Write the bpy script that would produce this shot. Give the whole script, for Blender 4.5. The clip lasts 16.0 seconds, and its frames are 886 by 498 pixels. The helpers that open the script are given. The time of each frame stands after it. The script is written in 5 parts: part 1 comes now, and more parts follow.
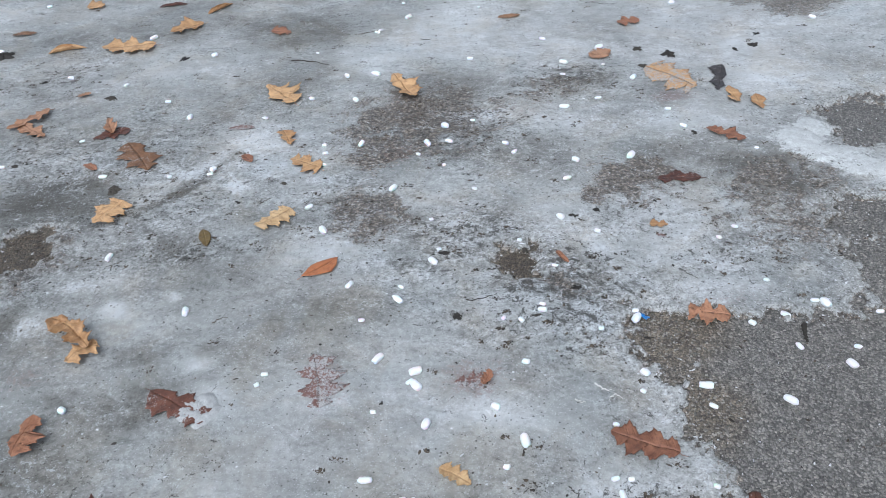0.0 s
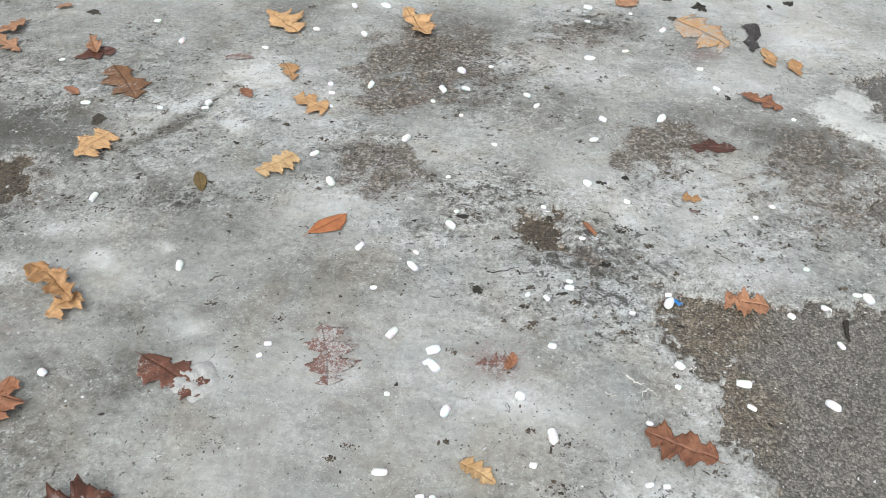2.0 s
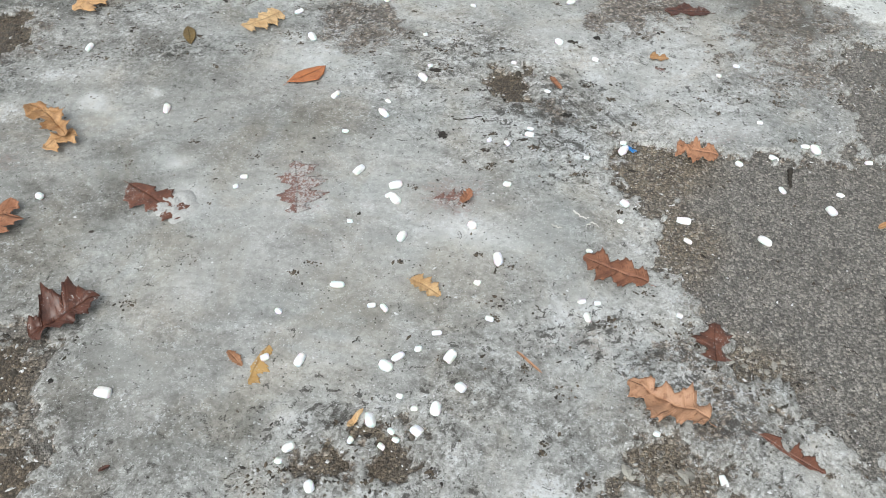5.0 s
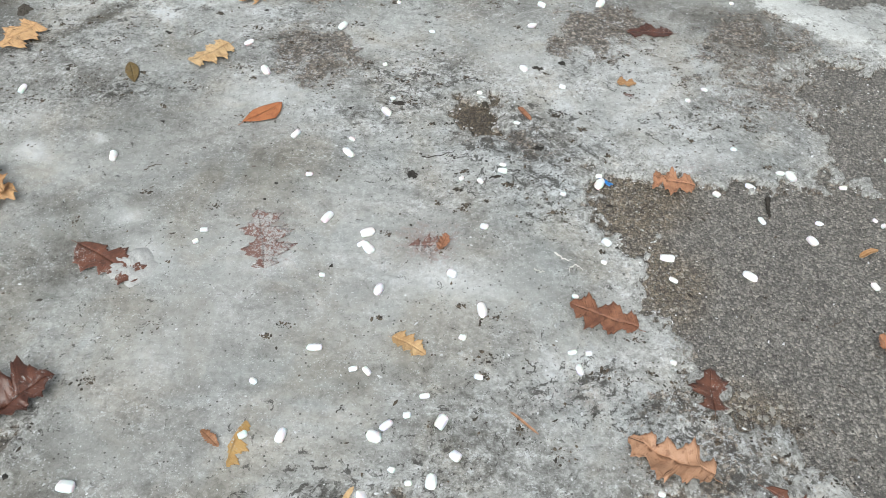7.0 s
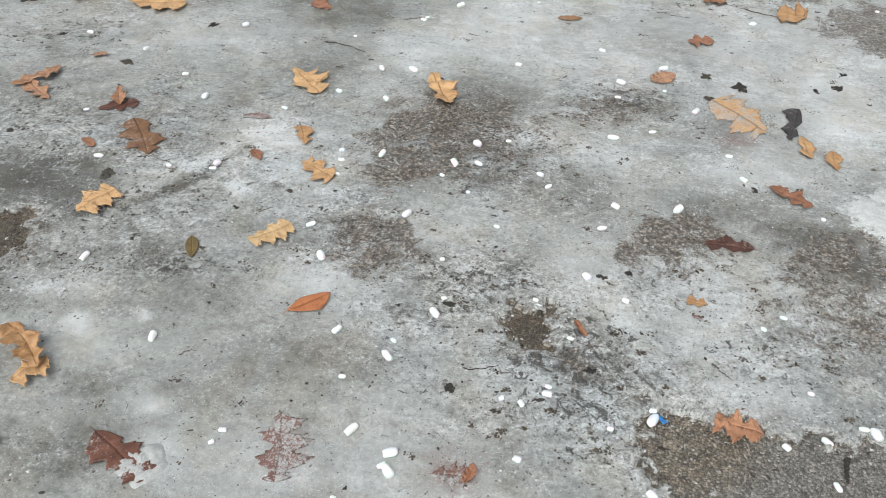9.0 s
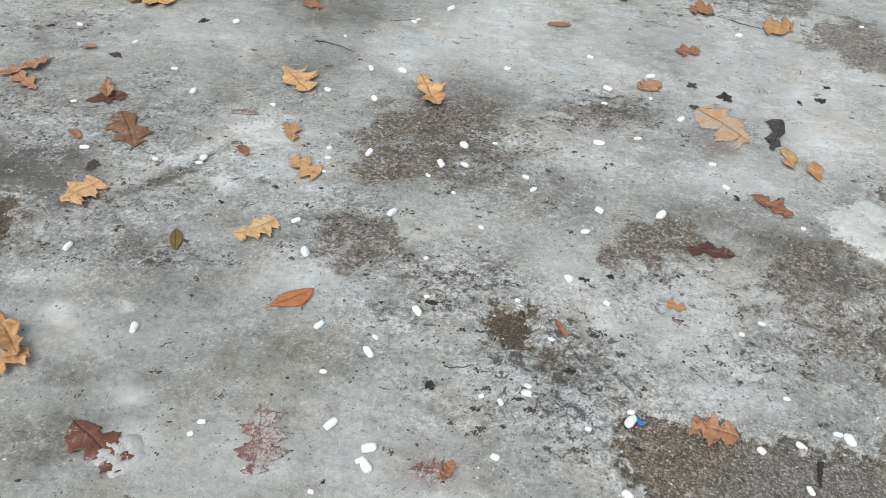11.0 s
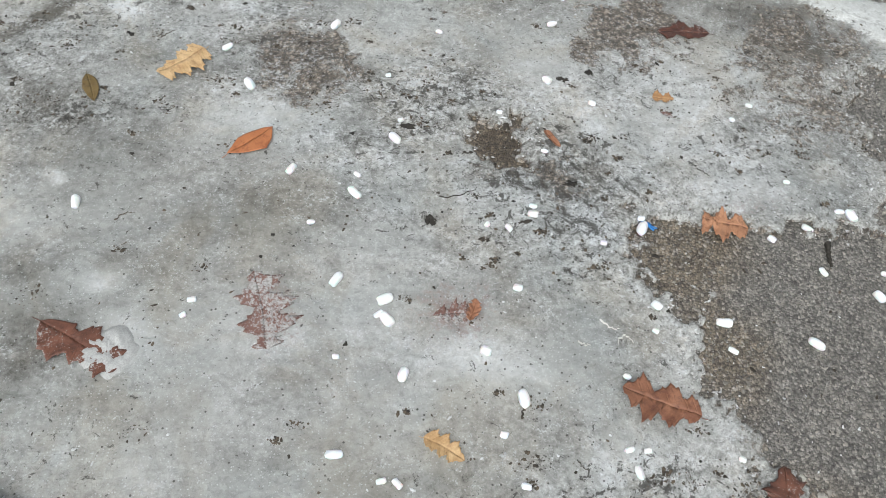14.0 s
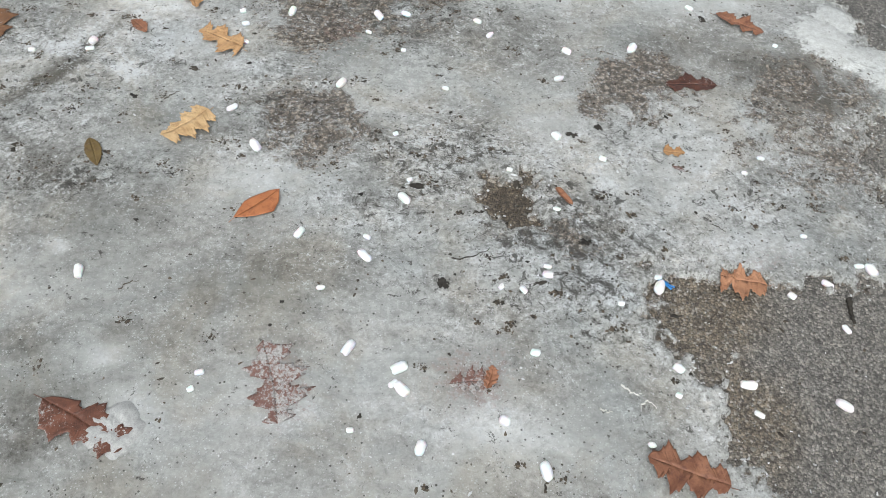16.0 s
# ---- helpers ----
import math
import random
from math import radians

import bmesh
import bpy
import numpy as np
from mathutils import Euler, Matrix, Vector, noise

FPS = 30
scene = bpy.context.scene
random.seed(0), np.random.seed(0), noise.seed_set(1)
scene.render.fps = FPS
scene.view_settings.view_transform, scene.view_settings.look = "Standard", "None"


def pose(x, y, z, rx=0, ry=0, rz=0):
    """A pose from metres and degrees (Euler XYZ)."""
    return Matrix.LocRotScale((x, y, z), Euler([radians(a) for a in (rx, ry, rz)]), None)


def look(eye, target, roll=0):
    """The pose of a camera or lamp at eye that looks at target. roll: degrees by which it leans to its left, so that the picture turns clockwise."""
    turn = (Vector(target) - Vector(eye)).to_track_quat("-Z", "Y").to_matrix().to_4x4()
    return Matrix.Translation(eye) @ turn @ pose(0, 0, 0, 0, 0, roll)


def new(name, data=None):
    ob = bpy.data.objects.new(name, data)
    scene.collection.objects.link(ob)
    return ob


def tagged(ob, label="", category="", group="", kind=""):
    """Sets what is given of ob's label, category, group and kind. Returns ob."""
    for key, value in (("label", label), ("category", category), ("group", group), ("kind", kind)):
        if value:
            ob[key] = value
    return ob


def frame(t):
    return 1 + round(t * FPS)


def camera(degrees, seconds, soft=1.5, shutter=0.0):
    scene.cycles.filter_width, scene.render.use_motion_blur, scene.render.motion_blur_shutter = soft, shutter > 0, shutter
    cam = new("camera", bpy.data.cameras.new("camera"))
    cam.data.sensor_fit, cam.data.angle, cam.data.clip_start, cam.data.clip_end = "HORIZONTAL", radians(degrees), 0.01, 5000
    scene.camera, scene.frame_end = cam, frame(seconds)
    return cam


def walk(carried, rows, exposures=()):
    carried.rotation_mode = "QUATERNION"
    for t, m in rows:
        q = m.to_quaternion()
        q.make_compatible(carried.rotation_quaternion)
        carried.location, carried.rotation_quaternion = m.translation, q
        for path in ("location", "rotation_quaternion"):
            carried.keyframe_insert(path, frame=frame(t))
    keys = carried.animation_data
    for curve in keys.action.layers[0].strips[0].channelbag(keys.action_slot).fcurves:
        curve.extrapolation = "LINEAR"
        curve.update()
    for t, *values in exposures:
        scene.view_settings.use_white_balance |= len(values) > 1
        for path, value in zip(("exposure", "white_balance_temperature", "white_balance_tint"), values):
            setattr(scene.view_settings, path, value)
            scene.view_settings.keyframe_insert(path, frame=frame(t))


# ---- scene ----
cam = camera(56.5, 16.0, soft=0.75)
PATH = [
    (0, (0.12, 0.067, 1.146), (0.051, 1.664, -0.057), -3.7),
    (0.5, (0.028, 0.181, 1.137), (-0.017, 1.732, -0.125), -0.8),
    (1, (-0.018, 0.238, 1.127), (-0.025, 1.747, -0.186), 0.6),
    (1.5, (-0.022, 0.25, 1.124), (-0.012, 1.736, -0.214), 1.6),
    (2, (0.007, 0.227, 1.123), (0.019, 1.71, -0.219), 1.8),
    (2.5, (0.073, 0.149, 1.127), (0.048, 1.637, -0.208), 1.0),
    (3, (0.15, 0.07, 1.125), (0.059, 1.524, -0.245), -0.6),
    (3.5, (0.161, 0.066, 1.12), (0.06, 1.504, -0.266), -0.9),
    (4, (0.158, 0.054, 1.115), (0.034, 1.469, -0.292), -1.5),
    (4.5, (0.155, 0.037, 1.107), (0.068, 1.4, -0.354), -0.1),
    (4.7, (0.15, 0.043, 1.104), (0.079, 1.382, -0.38), 0.4),
    (6.8, (0.086, 0.144, 1.11), (0.112, 1.467, -0.391), 2.3),
    (7, (0.068, 0.176, 1.113), (0.164, 1.498, -0.384), 3.3),
    (7.5, (0.047, 0.246, 1.099), (0.228, 1.544, -0.412), 4.9),
    (8, (0.119, 0.342, 1.134), (0.086, 1.735, -0.301), 2.1),
    (8.4, (0.159, 0.37, 1.149), (0.039, 1.827, -0.216), 1.3),
    (8.5, (0.161, 0.379, 1.154), (0.043, 1.832, -0.215), 1.4),
    (8.7, (0.173, 0.373, 1.167), (0.019, 1.862, -0.159), 1.0),
    (10.8, (0.18, 0.35, 1.174), (0.016, 1.922, -0.051), 3.5),
    (11, (0.182, 0.349, 1.165), (0.046, 1.882, -0.112), 3.7),
    (11.5, (0.173, 0.341, 1.143), (0.088, 1.728, -0.295), 4.8),
    (12, (0.165, 0.335, 1.14), (0.099, 1.643, -0.372), 6.1),
    (12.5, (0.163, 0.331, 1.131), (0.09, 1.579, -0.43), 6.6),
    (13, (0.152, 0.334, 1.115), (0.073, 1.488, -0.517), 7.0),
    (13.5, (0.067, 0.402, 1.095), (0.008, 1.54, -0.549), 7.4),
    (14, (-0.043, 0.5, 1.098), (0.17, 1.664, -0.514), 7.7),
    (14.5, (-0.103, 0.541, 1.097), (0.161, 1.715, -0.501), 7.5),
    (15, (-0.108, 0.532, 1.101), (0.141, 1.725, -0.484), 7.4),
    (15.5, (-0.075, 0.536, 1.104), (0.115, 1.758, -0.467), 6.8),
    (16, (-0.069, 0.556, 1.093), (0.159, 1.793, -0.462), 6.8),
]
# the clip starts bluish and turns neutral as its white balance settles
EXPOSURES = [(0.0, 0.02, 5650, 8), (0.6, 0.04, 5820, 8), (1.1, 0.12, 6000, 6), (1.6, 0.20, 6350, 6), (7.5, 0.21, 6300, 5), (10.8, 0.11, 6300, 6), (16.0, 0.12, 6300, 6)]
walk(cam, [(t, look(eye, target, roll)) for t, eye, target, roll in PATH], EXPOSURES)

# ---- overcast daylight ----
SUN_UP, SUN_TURN = radians(55), radians(200)
world = bpy.data.worlds.new("overcast_sky")
world.use_nodes = True
scene.world = world
wn, wl = world.node_tree.nodes, world.node_tree.links
sky = wn.new("ShaderNodeTexSky")
sky.sky_type, sky.sun_disc = "NISHITA", False
sky.sun_elevation, sky.sun_rotation = SUN_UP, SUN_TURN
sky.dust_density = 4.0
grey = wn.new("ShaderNodeHueSaturation")
grey.inputs["Saturation"].default_value = 0.22
wl.new(sky.outputs[0], grey.inputs["Color"])
wl.new(grey.outputs[0], wn["Background"].inputs["Color"])
wn["Background"].inputs["Strength"].default_value = 0.15
sun = new("sun", bpy.data.lights.new("sun", "SUN"))
sun.data.energy, sun.data.angle, sun.data.color = 1.2, radians(40), (1.0, 0.97, 0.93)
sun.matrix_basis = look((math.sin(SUN_TURN) * math.cos(SUN_UP) * 9, math.cos(SUN_TURN) * math.cos(SUN_UP) * 9, math.sin(SUN_UP) * 9), (0, 0, 0))


# ---- materials ----
class Nodes:
    """A short way to write node trees."""

    def __init__(self, name):
        self.mat = bpy.data.materials.new(name)
        self.mat.use_nodes = True
        self.tree = self.mat.node_tree
        self.bsdf = self.tree.nodes["Principled BSDF"]
        self.coord = self.tree.nodes.new("ShaderNodeTexCoord").outputs["Object"]

    def put(self, socket, value):
        if isinstance(value, bpy.types.NodeSocket):
            self.tree.links.new(value, socket)
        elif isinstance(value, (tuple, list)) and len(value) == 3 and socket.type == "RGBA":
            socket.default_value = (*value, 1)
        else:
            socket.default_value = value

    def math(self, op, a, b=0.0, clamp=False):
        n = self.tree.nodes.new("ShaderNodeMath")
        n.operation, n.use_clamp = op, clamp
        self.put(n.inputs[0], a), self.put(n.inputs[1], b)
        return n.outputs[0]

    def add(self, a, b):
        return self.math("ADD", a, b)

    def mul(self, a, b):
        return self.math("MULTIPLY", a, b)

    def step(self, a, low, high):
        n = self.tree.nodes.new("ShaderNodeMapRange")
        n.interpolation_type = "SMOOTHSTEP"
        self.put(n.inputs["Value"], a), self.put(n.inputs["From Min"], low), self.put(n.inputs["From Max"], high)
        return n.outputs["Result"]

    def mix(self, f, a, b, mode="MIX"):
        n = self.tree.nodes.new("ShaderNodeMix")
        n.data_type, n.blend_type = "RGBA", mode
        self.put(n.inputs["Factor"], f), self.put(n.inputs["A"], a), self.put(n.inputs["B"], b)
        for socket, value in ((n.inputs[0], f), (n.inputs[6], a), (n.inputs[7], b)):
            self.put(socket, value)
        return n.outputs[2]

    def noise(self, scale, detail=4.0, rough=0.55, distort=0.0, vector=None):
        n = self.tree.nodes.new("ShaderNodeTexNoise")
        self.put(n.inputs["Vector"], vector or self.coord)
        for key, value in (("Scale", scale), ("Detail", detail), ("Roughness", rough), ("Distortion", distort)):
            n.inputs[key].default_value = value
        return n.outputs["Fac"]

    def cells(self, scale, out="Distance", feature="F1", vector=None):
        n = self.tree.nodes.new("ShaderNodeTexVoronoi")
        n.feature = feature
        self.put(n.inputs["Vector"], vector or self.coord)
        n.inputs["Scale"].default_value = scale
        return n.outputs[out]

    def mapped(self, turn=(0, 0, 0), size=(1, 1, 1), shift=(0, 0, 0)):
        n = self.tree.nodes.new("ShaderNodeMapping")
        self.put(n.inputs["Vector"], self.coord)
        n.inputs["Rotation"].default_value, n.inputs["Scale"].default_value = [radians(a) for a in turn], size
        n.inputs["Location"].default_value = shift
        return n.outputs[0]

    def ramp(self, f, *stops):
        n = self.tree.nodes.new("ShaderNodeValToRGB")
        while len(n.color_ramp.elements) < len(stops):
            n.color_ramp.elements.new(0.5)
        for e, (at, colour) in zip(n.color_ramp.elements, stops):
            e.position, e.color = at, (*colour, 1)
        self.put(n.inputs[0], f)
        return n.outputs[0]

    def grey(self, colour):
        n = self.tree.nodes.new("ShaderNodeRGBToBW")
        self.put(n.inputs[0], colour)
        return n.outputs[0]

    def attribute(self, name):
        n = self.tree.nodes.new("ShaderNodeAttribute")
        n.attribute_name = name
        s = self.tree.nodes.new("ShaderNodeSeparateColor")
        self.put(s.inputs[0], n.outputs["Color"])
        return [s.outputs[0], s.outputs[1], s.outputs[2], n.outputs["Alpha"]]

    def chance(self, island=False):
        if island:
            return self.tree.nodes.new("ShaderNodeNewGeometry").outputs["Random Per Island"]
        return self.tree.nodes.new("ShaderNodeObjectInfo").outputs["Random"]

    def done(self, colour, rough=0.6, bump=None, depth=0.001, strength=1.0, **more):
        self.put(self.bsdf.inputs["Base Color"], colour)
        self.put(self.bsdf.inputs["Roughness"], rough)
        for key, value in more.items():
            self.put(self.bsdf.inputs[key.replace("_", " ")], value)
        if bump is not None:
            n = self.tree.nodes.new("ShaderNodeBump")
            n.inputs["Distance"].default_value, n.inputs["Strength"].default_value = depth, strength
            self.put(n.inputs["Height"], bump)
            self.put(self.bsdf.inputs["Normal"], n.outputs[0])
        return self.mat


def asphalt_material():
    n = Nodes("asphalt")
    soil, crumb, _, _ = n.attribute("soil")
    warp = n.mapped(size=(1, 1, 0.3))
    stone, near = n.cells(200, "Color", vector=warp), n.cells(200, vector=warp)
    fine, close = n.cells(560, "Color", vector=warp), n.cells(560, vector=warp)
    wide, mid, dust = n.noise(3.5, 6, 0.6), n.noise(60, 6, 0.7), n.noise(700, 3, 0.7)
    tone = n.add(n.mul(n.grey(stone), 0.62), n.mul(n.grey(fine), 0.34))
    tone = n.add(n.add(tone, -0.02), n.add(n.mul(n.add(mid, -0.5), 1.15), n.mul(n.add(dust, -0.5), 0.35)))
    colour = n.ramp(tone, (0.12, (0.070, 0.065, 0.058)), (0.40, (0.172, 0.161, 0.146)), (0.62, (0.290, 0.272, 0.246)), (0.90, (0.50, 0.47, 0.425)))
    # dark tar in the joints between the stones
    joint = n.math("MAXIMUM", n.step(n.add(near, n.mul(n.add(dust, -0.5), 0.3)), 0.42, 0.66), n.mul(n.step(close, 0.46, 0.70), 0.6))
    colour = n.mix(n.mul(joint, 0.62), colour, (0.042, 0.039, 0.035))
    brown = n.mix(1.0, colour, (0.86, 0.74, 0.59), "MULTIPLY")
    colour = n.mix(n.mul(n.step(n.add(soil, n.mul(n.add(wide, -0.5), 1.6)), 0.10, 0.75), 0.9), colour, brown)
    # black rotted soil in the melted holes
    rot = n.mul(n.step(n.add(crumb, n.mul(n.add(n.noise(45, 6, 0.7), -0.5), 1.6)), 0.25, 0.60), 0.62)
    colour = n.mix(rot, colour, n.mix(1.0, colour, (0.42, 0.37, 0.31), "MULTIPLY"))
    damp = n.step(n.noise(9, 6, 0.65), 0.48, 0.66)
    colour = n.mix(n.mul(damp, 0.45), colour, n.mix(1.0, colour, (0.60, 0.59, 0.58), "MULTIPLY"))
    salted = n.step(n.noise(75, 7, 0.78), 0.62, 0.68)
    colour = n.mix(n.mul(salted, 0.40), colour, (0.42, 0.40, 0.37))
    rough = n.add(n.add(0.34, n.mul(mid, 0.35)), n.mul(damp, -0.16))
    bump = n.add(n.mul(n.math("SUBTRACT", 1.0, near), 1.0), n.add(n.mul(n.math("SUBTRACT", 1.0, close), 0.5), n.add(n.mul(mid, 0.6), n.mul(dust, 0.25))))
    return n.done(colour, rough, bump, 0.0026, 0.9)


def ice_material():
    n = Nodes("dirty_ice")
    thick, grit, frost, dark = n.attribute("sheet")
    snow, rust, worn, milky = n.attribute("stain")
    swept = n.mapped(turn=(0, 0, 24), size=(0.85, 1.15, 1))
    big = n.noise(2.6, 7, 0.62, 0.4)
    med = n.noise(19, 8, 0.72, 0.5, swept)
    small = n.noise(80, 7, 0.78, 0.4)
    fine = n.noise(300, 5, 0.78)
    milk = n.add(0.52, n.mul(n.add(big, -0.5), 1.2))
    milk = n.add(milk, n.mul(n.add(med, -0.5), n.add(0.70, n.mul(worn, 1.0))))
    # some stretches are clear and glassy, others grainy
    glassy = n.mul(n.step(n.noise(5.5, 3, 0.5, 0.5, n.mapped(turn=(0, 0, 20), size=(0.7, 1.3, 1), shift=(1, 4, 2))), 0.44, 0.60), n.math("SUBTRACT", 1.0, n.mul(worn, 0.6), True))
    coarse = n.math("MAXIMUM", n.math("SUBTRACT", 1.0, n.add(n.mul(glassy, 0.55), n.mul(milky, 0.45))), 0.28)
    milk = n.add(milk, n.mul(n.mul(n.add(small, -0.5), n.add(1.35, n.mul(worn, 1.9))), coarse))
    milk = n.add(milk, n.mul(n.mul(n.add(n.noise(210, 5, 0.75, 0.3), -0.5), n.add(0.60, n.mul(worn, 0.8))), coarse))
    milk = n.add(milk, n.mul(glassy, 0.03))
    # real frost, plus broad patches where the far side's sky sheen is painted pale
    milk = n.add(milk, n.mul(frost, 0.36))
    milk = n.add(milk, n.mul(dark, -0.50))
    colour = n.ramp(milk, (0.05, (0.090, 0.086, 0.076)), (0.33, (0.215, 0.214, 0.202)), (0.55, (0.352, 0.351, 0.337)), (0.82, (0.55, 0.553, 0.543)), (1.0, (0.70, 0.705, 0.70)))
    colour = n.mix(n.mul(glassy, 0.28), colour, (0.36, 0.378, 0.368))
    # clear bluish stretches
    cold = n.step(n.noise(4.2, 5, 0.6, 0.6, n.mapped(shift=(6, 2, 4))), 0.50, 0.68)
    colour = n.mix(n.mul(cold, 0.3), colour, n.mix(1.0, colour, (0.93, 1.0, 1.07), "MULTIPLY"))
    # brownish dirt washed into the ice
    dirt = n.add(n.step(n.noise(5, 7, 0.65, 0.8, n.mapped(shift=(3, 7, 1))), 0.45, 0.66), n.mul(dark, 0.6))
    colour = n.mix(n.mul(dirt, 0.5), colour, n.mix(1.0, colour, (0.88, 0.79, 0.67), "MULTIPLY"))
    # grit and old asphalt seen through clear ice
    stones, joint = n.grey(n.cells(150, "Color")), n.step(n.add(n.cells(150), n.mul(n.add(fine, -0.5), 0.4)), 0.38, 0.66)
    tone = n.add(n.mul(stones, 0.62), n.add(0.20, n.mul(n.add(n.noise(85, 7, 0.78), -0.5), 3.6)))
    gravel = n.ramp(tone, (0.10, (0.036, 0.028, 0.020)), (0.5, (0.135, 0.104, 0.078)), (0.92, (0.48, 0.42, 0.35)))
    gravel = n.mix(n.mul(joint, 0.6), gravel, (0.030, 0.024, 0.018))
    lace = n.add(n.mul(n.add(n.noise(9, 9, 0.78, 0.8), -0.5), 4.6), n.mul(n.add(small, -0.5), 2.6))
    lace = n.mul(lace, n.math("MINIMUM", n.add(0.32, n.mul(grit, 1.1)), 1.0))
    shown = n.step(n.add(grit, lace), 0.36, 0.56)
    deep = n.step(n.noise(16, 6, 0.7, 0.5, n.mapped(shift=(9, 2, 3))), 0.50, 0.64)
    gravel = n.mix(n.mul(deep, 0.55), gravel, n.mix(1.0, gravel, (0.55, 0.44, 0.36), "MULTIPLY"))
    colour = n.mix(n.mul(shown, 0.90), colour, gravel)
    # red-brown leaf dye
    dyed = n.step(n.add(rust, n.mul(n.add(small, -0.5), 2.8)), 0.30, 0.85)
    colour = n.mix(n.mul(dyed, 0.6), colour, (0.185, 0.105, 0.085))
    # white frost flecks, bubbles and black dirt flecks
    fleck = n.step(n.add(n.noise(115, 6, 0.78), n.add(n.mul(n.add(med, -0.5), 0.5), n.mul(worn, 0.03))), n.add(0.60, n.mul(frost, -0.09)), n.add(0.625, n.mul(frost, -0.09)))
    colour = n.mix(n.mul(n.mul(fleck, 0.75), coarse), colour, (0.66, 0.68, 0.69))
    dot, pick = n.cells(250), n.grey(n.cells(250, "Color"))
    bubble = n.mul(n.step(n.add(n.mul(dot, -1.0), n.mul(n.add(fine, -0.5), 0.5)), -0.36, -0.18), n.step(n.add(pick, n.mul(n.add(med, -0.5), 1.2)), 0.60, 0.72))
    colour = n.mix(n.mul(bubble, 0.5), colour, (0.66, 0.68, 0.69))
    speck = n.mul(n.step(n.mul(n.cells(130, vector=n.mapped(shift=(2, 5, 0))), -1.0), -0.26, -0.17), n.step(n.add(n.grey(n.cells(130, "Color", vector=n.mapped(shift=(2, 5, 0)))), n.mul(worn, 0.12)), 0.76, 0.80))
    black = n.step(n.add(n.add(n.noise(48, 8, 0.78, 0.6, n.mapped(shift=(5, 1, 2))), n.mul(n.add(n.noise(7, 4, 0.6, 0.3, n.mapped(shift=(8, 3, 6))), -0.5), 0.22)), n.mul(worn, 0.095)), 0.622, 0.646)
    colour = n.mix(n.mul(n.math("MAXIMUM", black, speck), 0.85), colour, (0.040, 0.035, 0.029))
    # the thin rim is granular, pale and half clear
    grain = n.cells(260, "Color")
    thick = n.add(thick, n.add(n.mul(n.add(small, -0.5), 1.1), n.mul(n.add(fine, -0.5), 0.4)))
    rim = n.mul(n.step(thick, 0.05, 0.22), n.math("SUBTRACT", 1.0, n.step(thick, 0.30, 0.62)))
    pale = n.ramp(n.add(n.mul(n.grey(grain), 0.7), n.mul(small, 0.5)), (0.25, (0.10, 0.095, 0.082)), (0.55, (0.32, 0.315, 0.295)), (0.9, (0.60, 0.60, 0.58)))
    colour = n.mix(n.mul(rim, 0.8), colour, pale)
    thin = n.math("SUBTRACT", 1.0, n.step(thick, 0.04, 0.14))
    colour = n.mix(n.mul(thin, 0.92), colour, gravel)
    white = n.ramp(n.add(n.mul(fine, 0.5), n.mul(small, 0.5)), (0.38, (0.38, 0.38, 0.36)), (0.60, (0.66, 0.67, 0.66)))
    colour = n.mix(n.step(n.add(snow, n.add(n.mul(n.add(small, -0.5), 1.0), n.mul(n.add(med, -0.5), 1.4))), 0.34, 0.50), colour, white)
    rough = n.add(n.add(0.20, n.mul(glassy, -0.08)), n.add(n.mul(small, 0.26), n.mul(frost, 0.12)))
    bump = n.add(n.mul(n.mul(fine, 0.6), coarse), n.add(n.mul(small, n.add(0.8, n.mul(worn, 1.2))), n.mul(fleck, 0.5)))
    return n.done(colour, rough, bump, 0.0028, 0.7)


def salt_material():
    n = Nodes("salt")
    c = n.noise(130, 4, 0.6)
    colour = n.ramp(c, (0.3, (0.80, 0.81, 0.82)), (0.7, (0.92, 0.92, 0.92)))
    return n.done(colour, 0.5, n.noise(400, 3), 0.0006, 0.5, Subsurface_Weight=0.3, Subsurface_Scale=0.01)


def leaf_material(name, dark, light, blotch, frosted=0.0, rough=0.55):
    """Dry leaf: colour drifts over the blade, darker along veins, with blotches."""
    n = Nodes(name)
    across, along, vein, _ = n.attribute("blade")
    drift = n.noise(34, 6, 0.65)
    pore = n.noise(350, 4, 0.65)
    spot = n.step(n.add(n.noise(90, 6, 0.75), n.mul(n.add(n.noise(22, 3), -0.5), 0.35)), 0.53, 0.66)
    f = n.add(n.mul(drift, 0.9), n.add(n.mul(pore, 0.3), n.mul(n.add(n.chance(), -0.5), 0.35)))
    colour = n.ramp(f, (0.42, dark), (0.76, light))
    colour = n.mix(n.mul(spot, 0.55), colour, blotch)
    colour = n.mix(n.mul(n.step(n.noise(520, 3, 0.7), 0.56, 0.66), 0.35), colour, light)
    colour = n.mix(n.mul(vein, 0.40), colour, n.mix(0.5, light, colour))
    bump = n.add(n.mul(vein, -0.8), n.add(n.mul(pore, 0.3), n.mul(drift, 0.8)))
    if frosted:
        ice = n.step(n.add(n.noise(75, 7, 0.75, 0.4), n.add(n.mul(n.noise(14, 3), 0.4), n.mul(n.add(n.noise(260, 4, 0.7), -0.5), 0.7))), 0.90 - frosted * 0.42, 1.0 - frosted * 0.42)
        colour = n.mix(n.mul(ice, 0.85), colour, n.ramp(n.noise(300, 4, 0.75), (0.38, (0.26, 0.25, 0.24)), (0.62, (0.52, 0.52, 0.51))))
    return n.done(colour, rough, bump, 0.0012, 0.7)


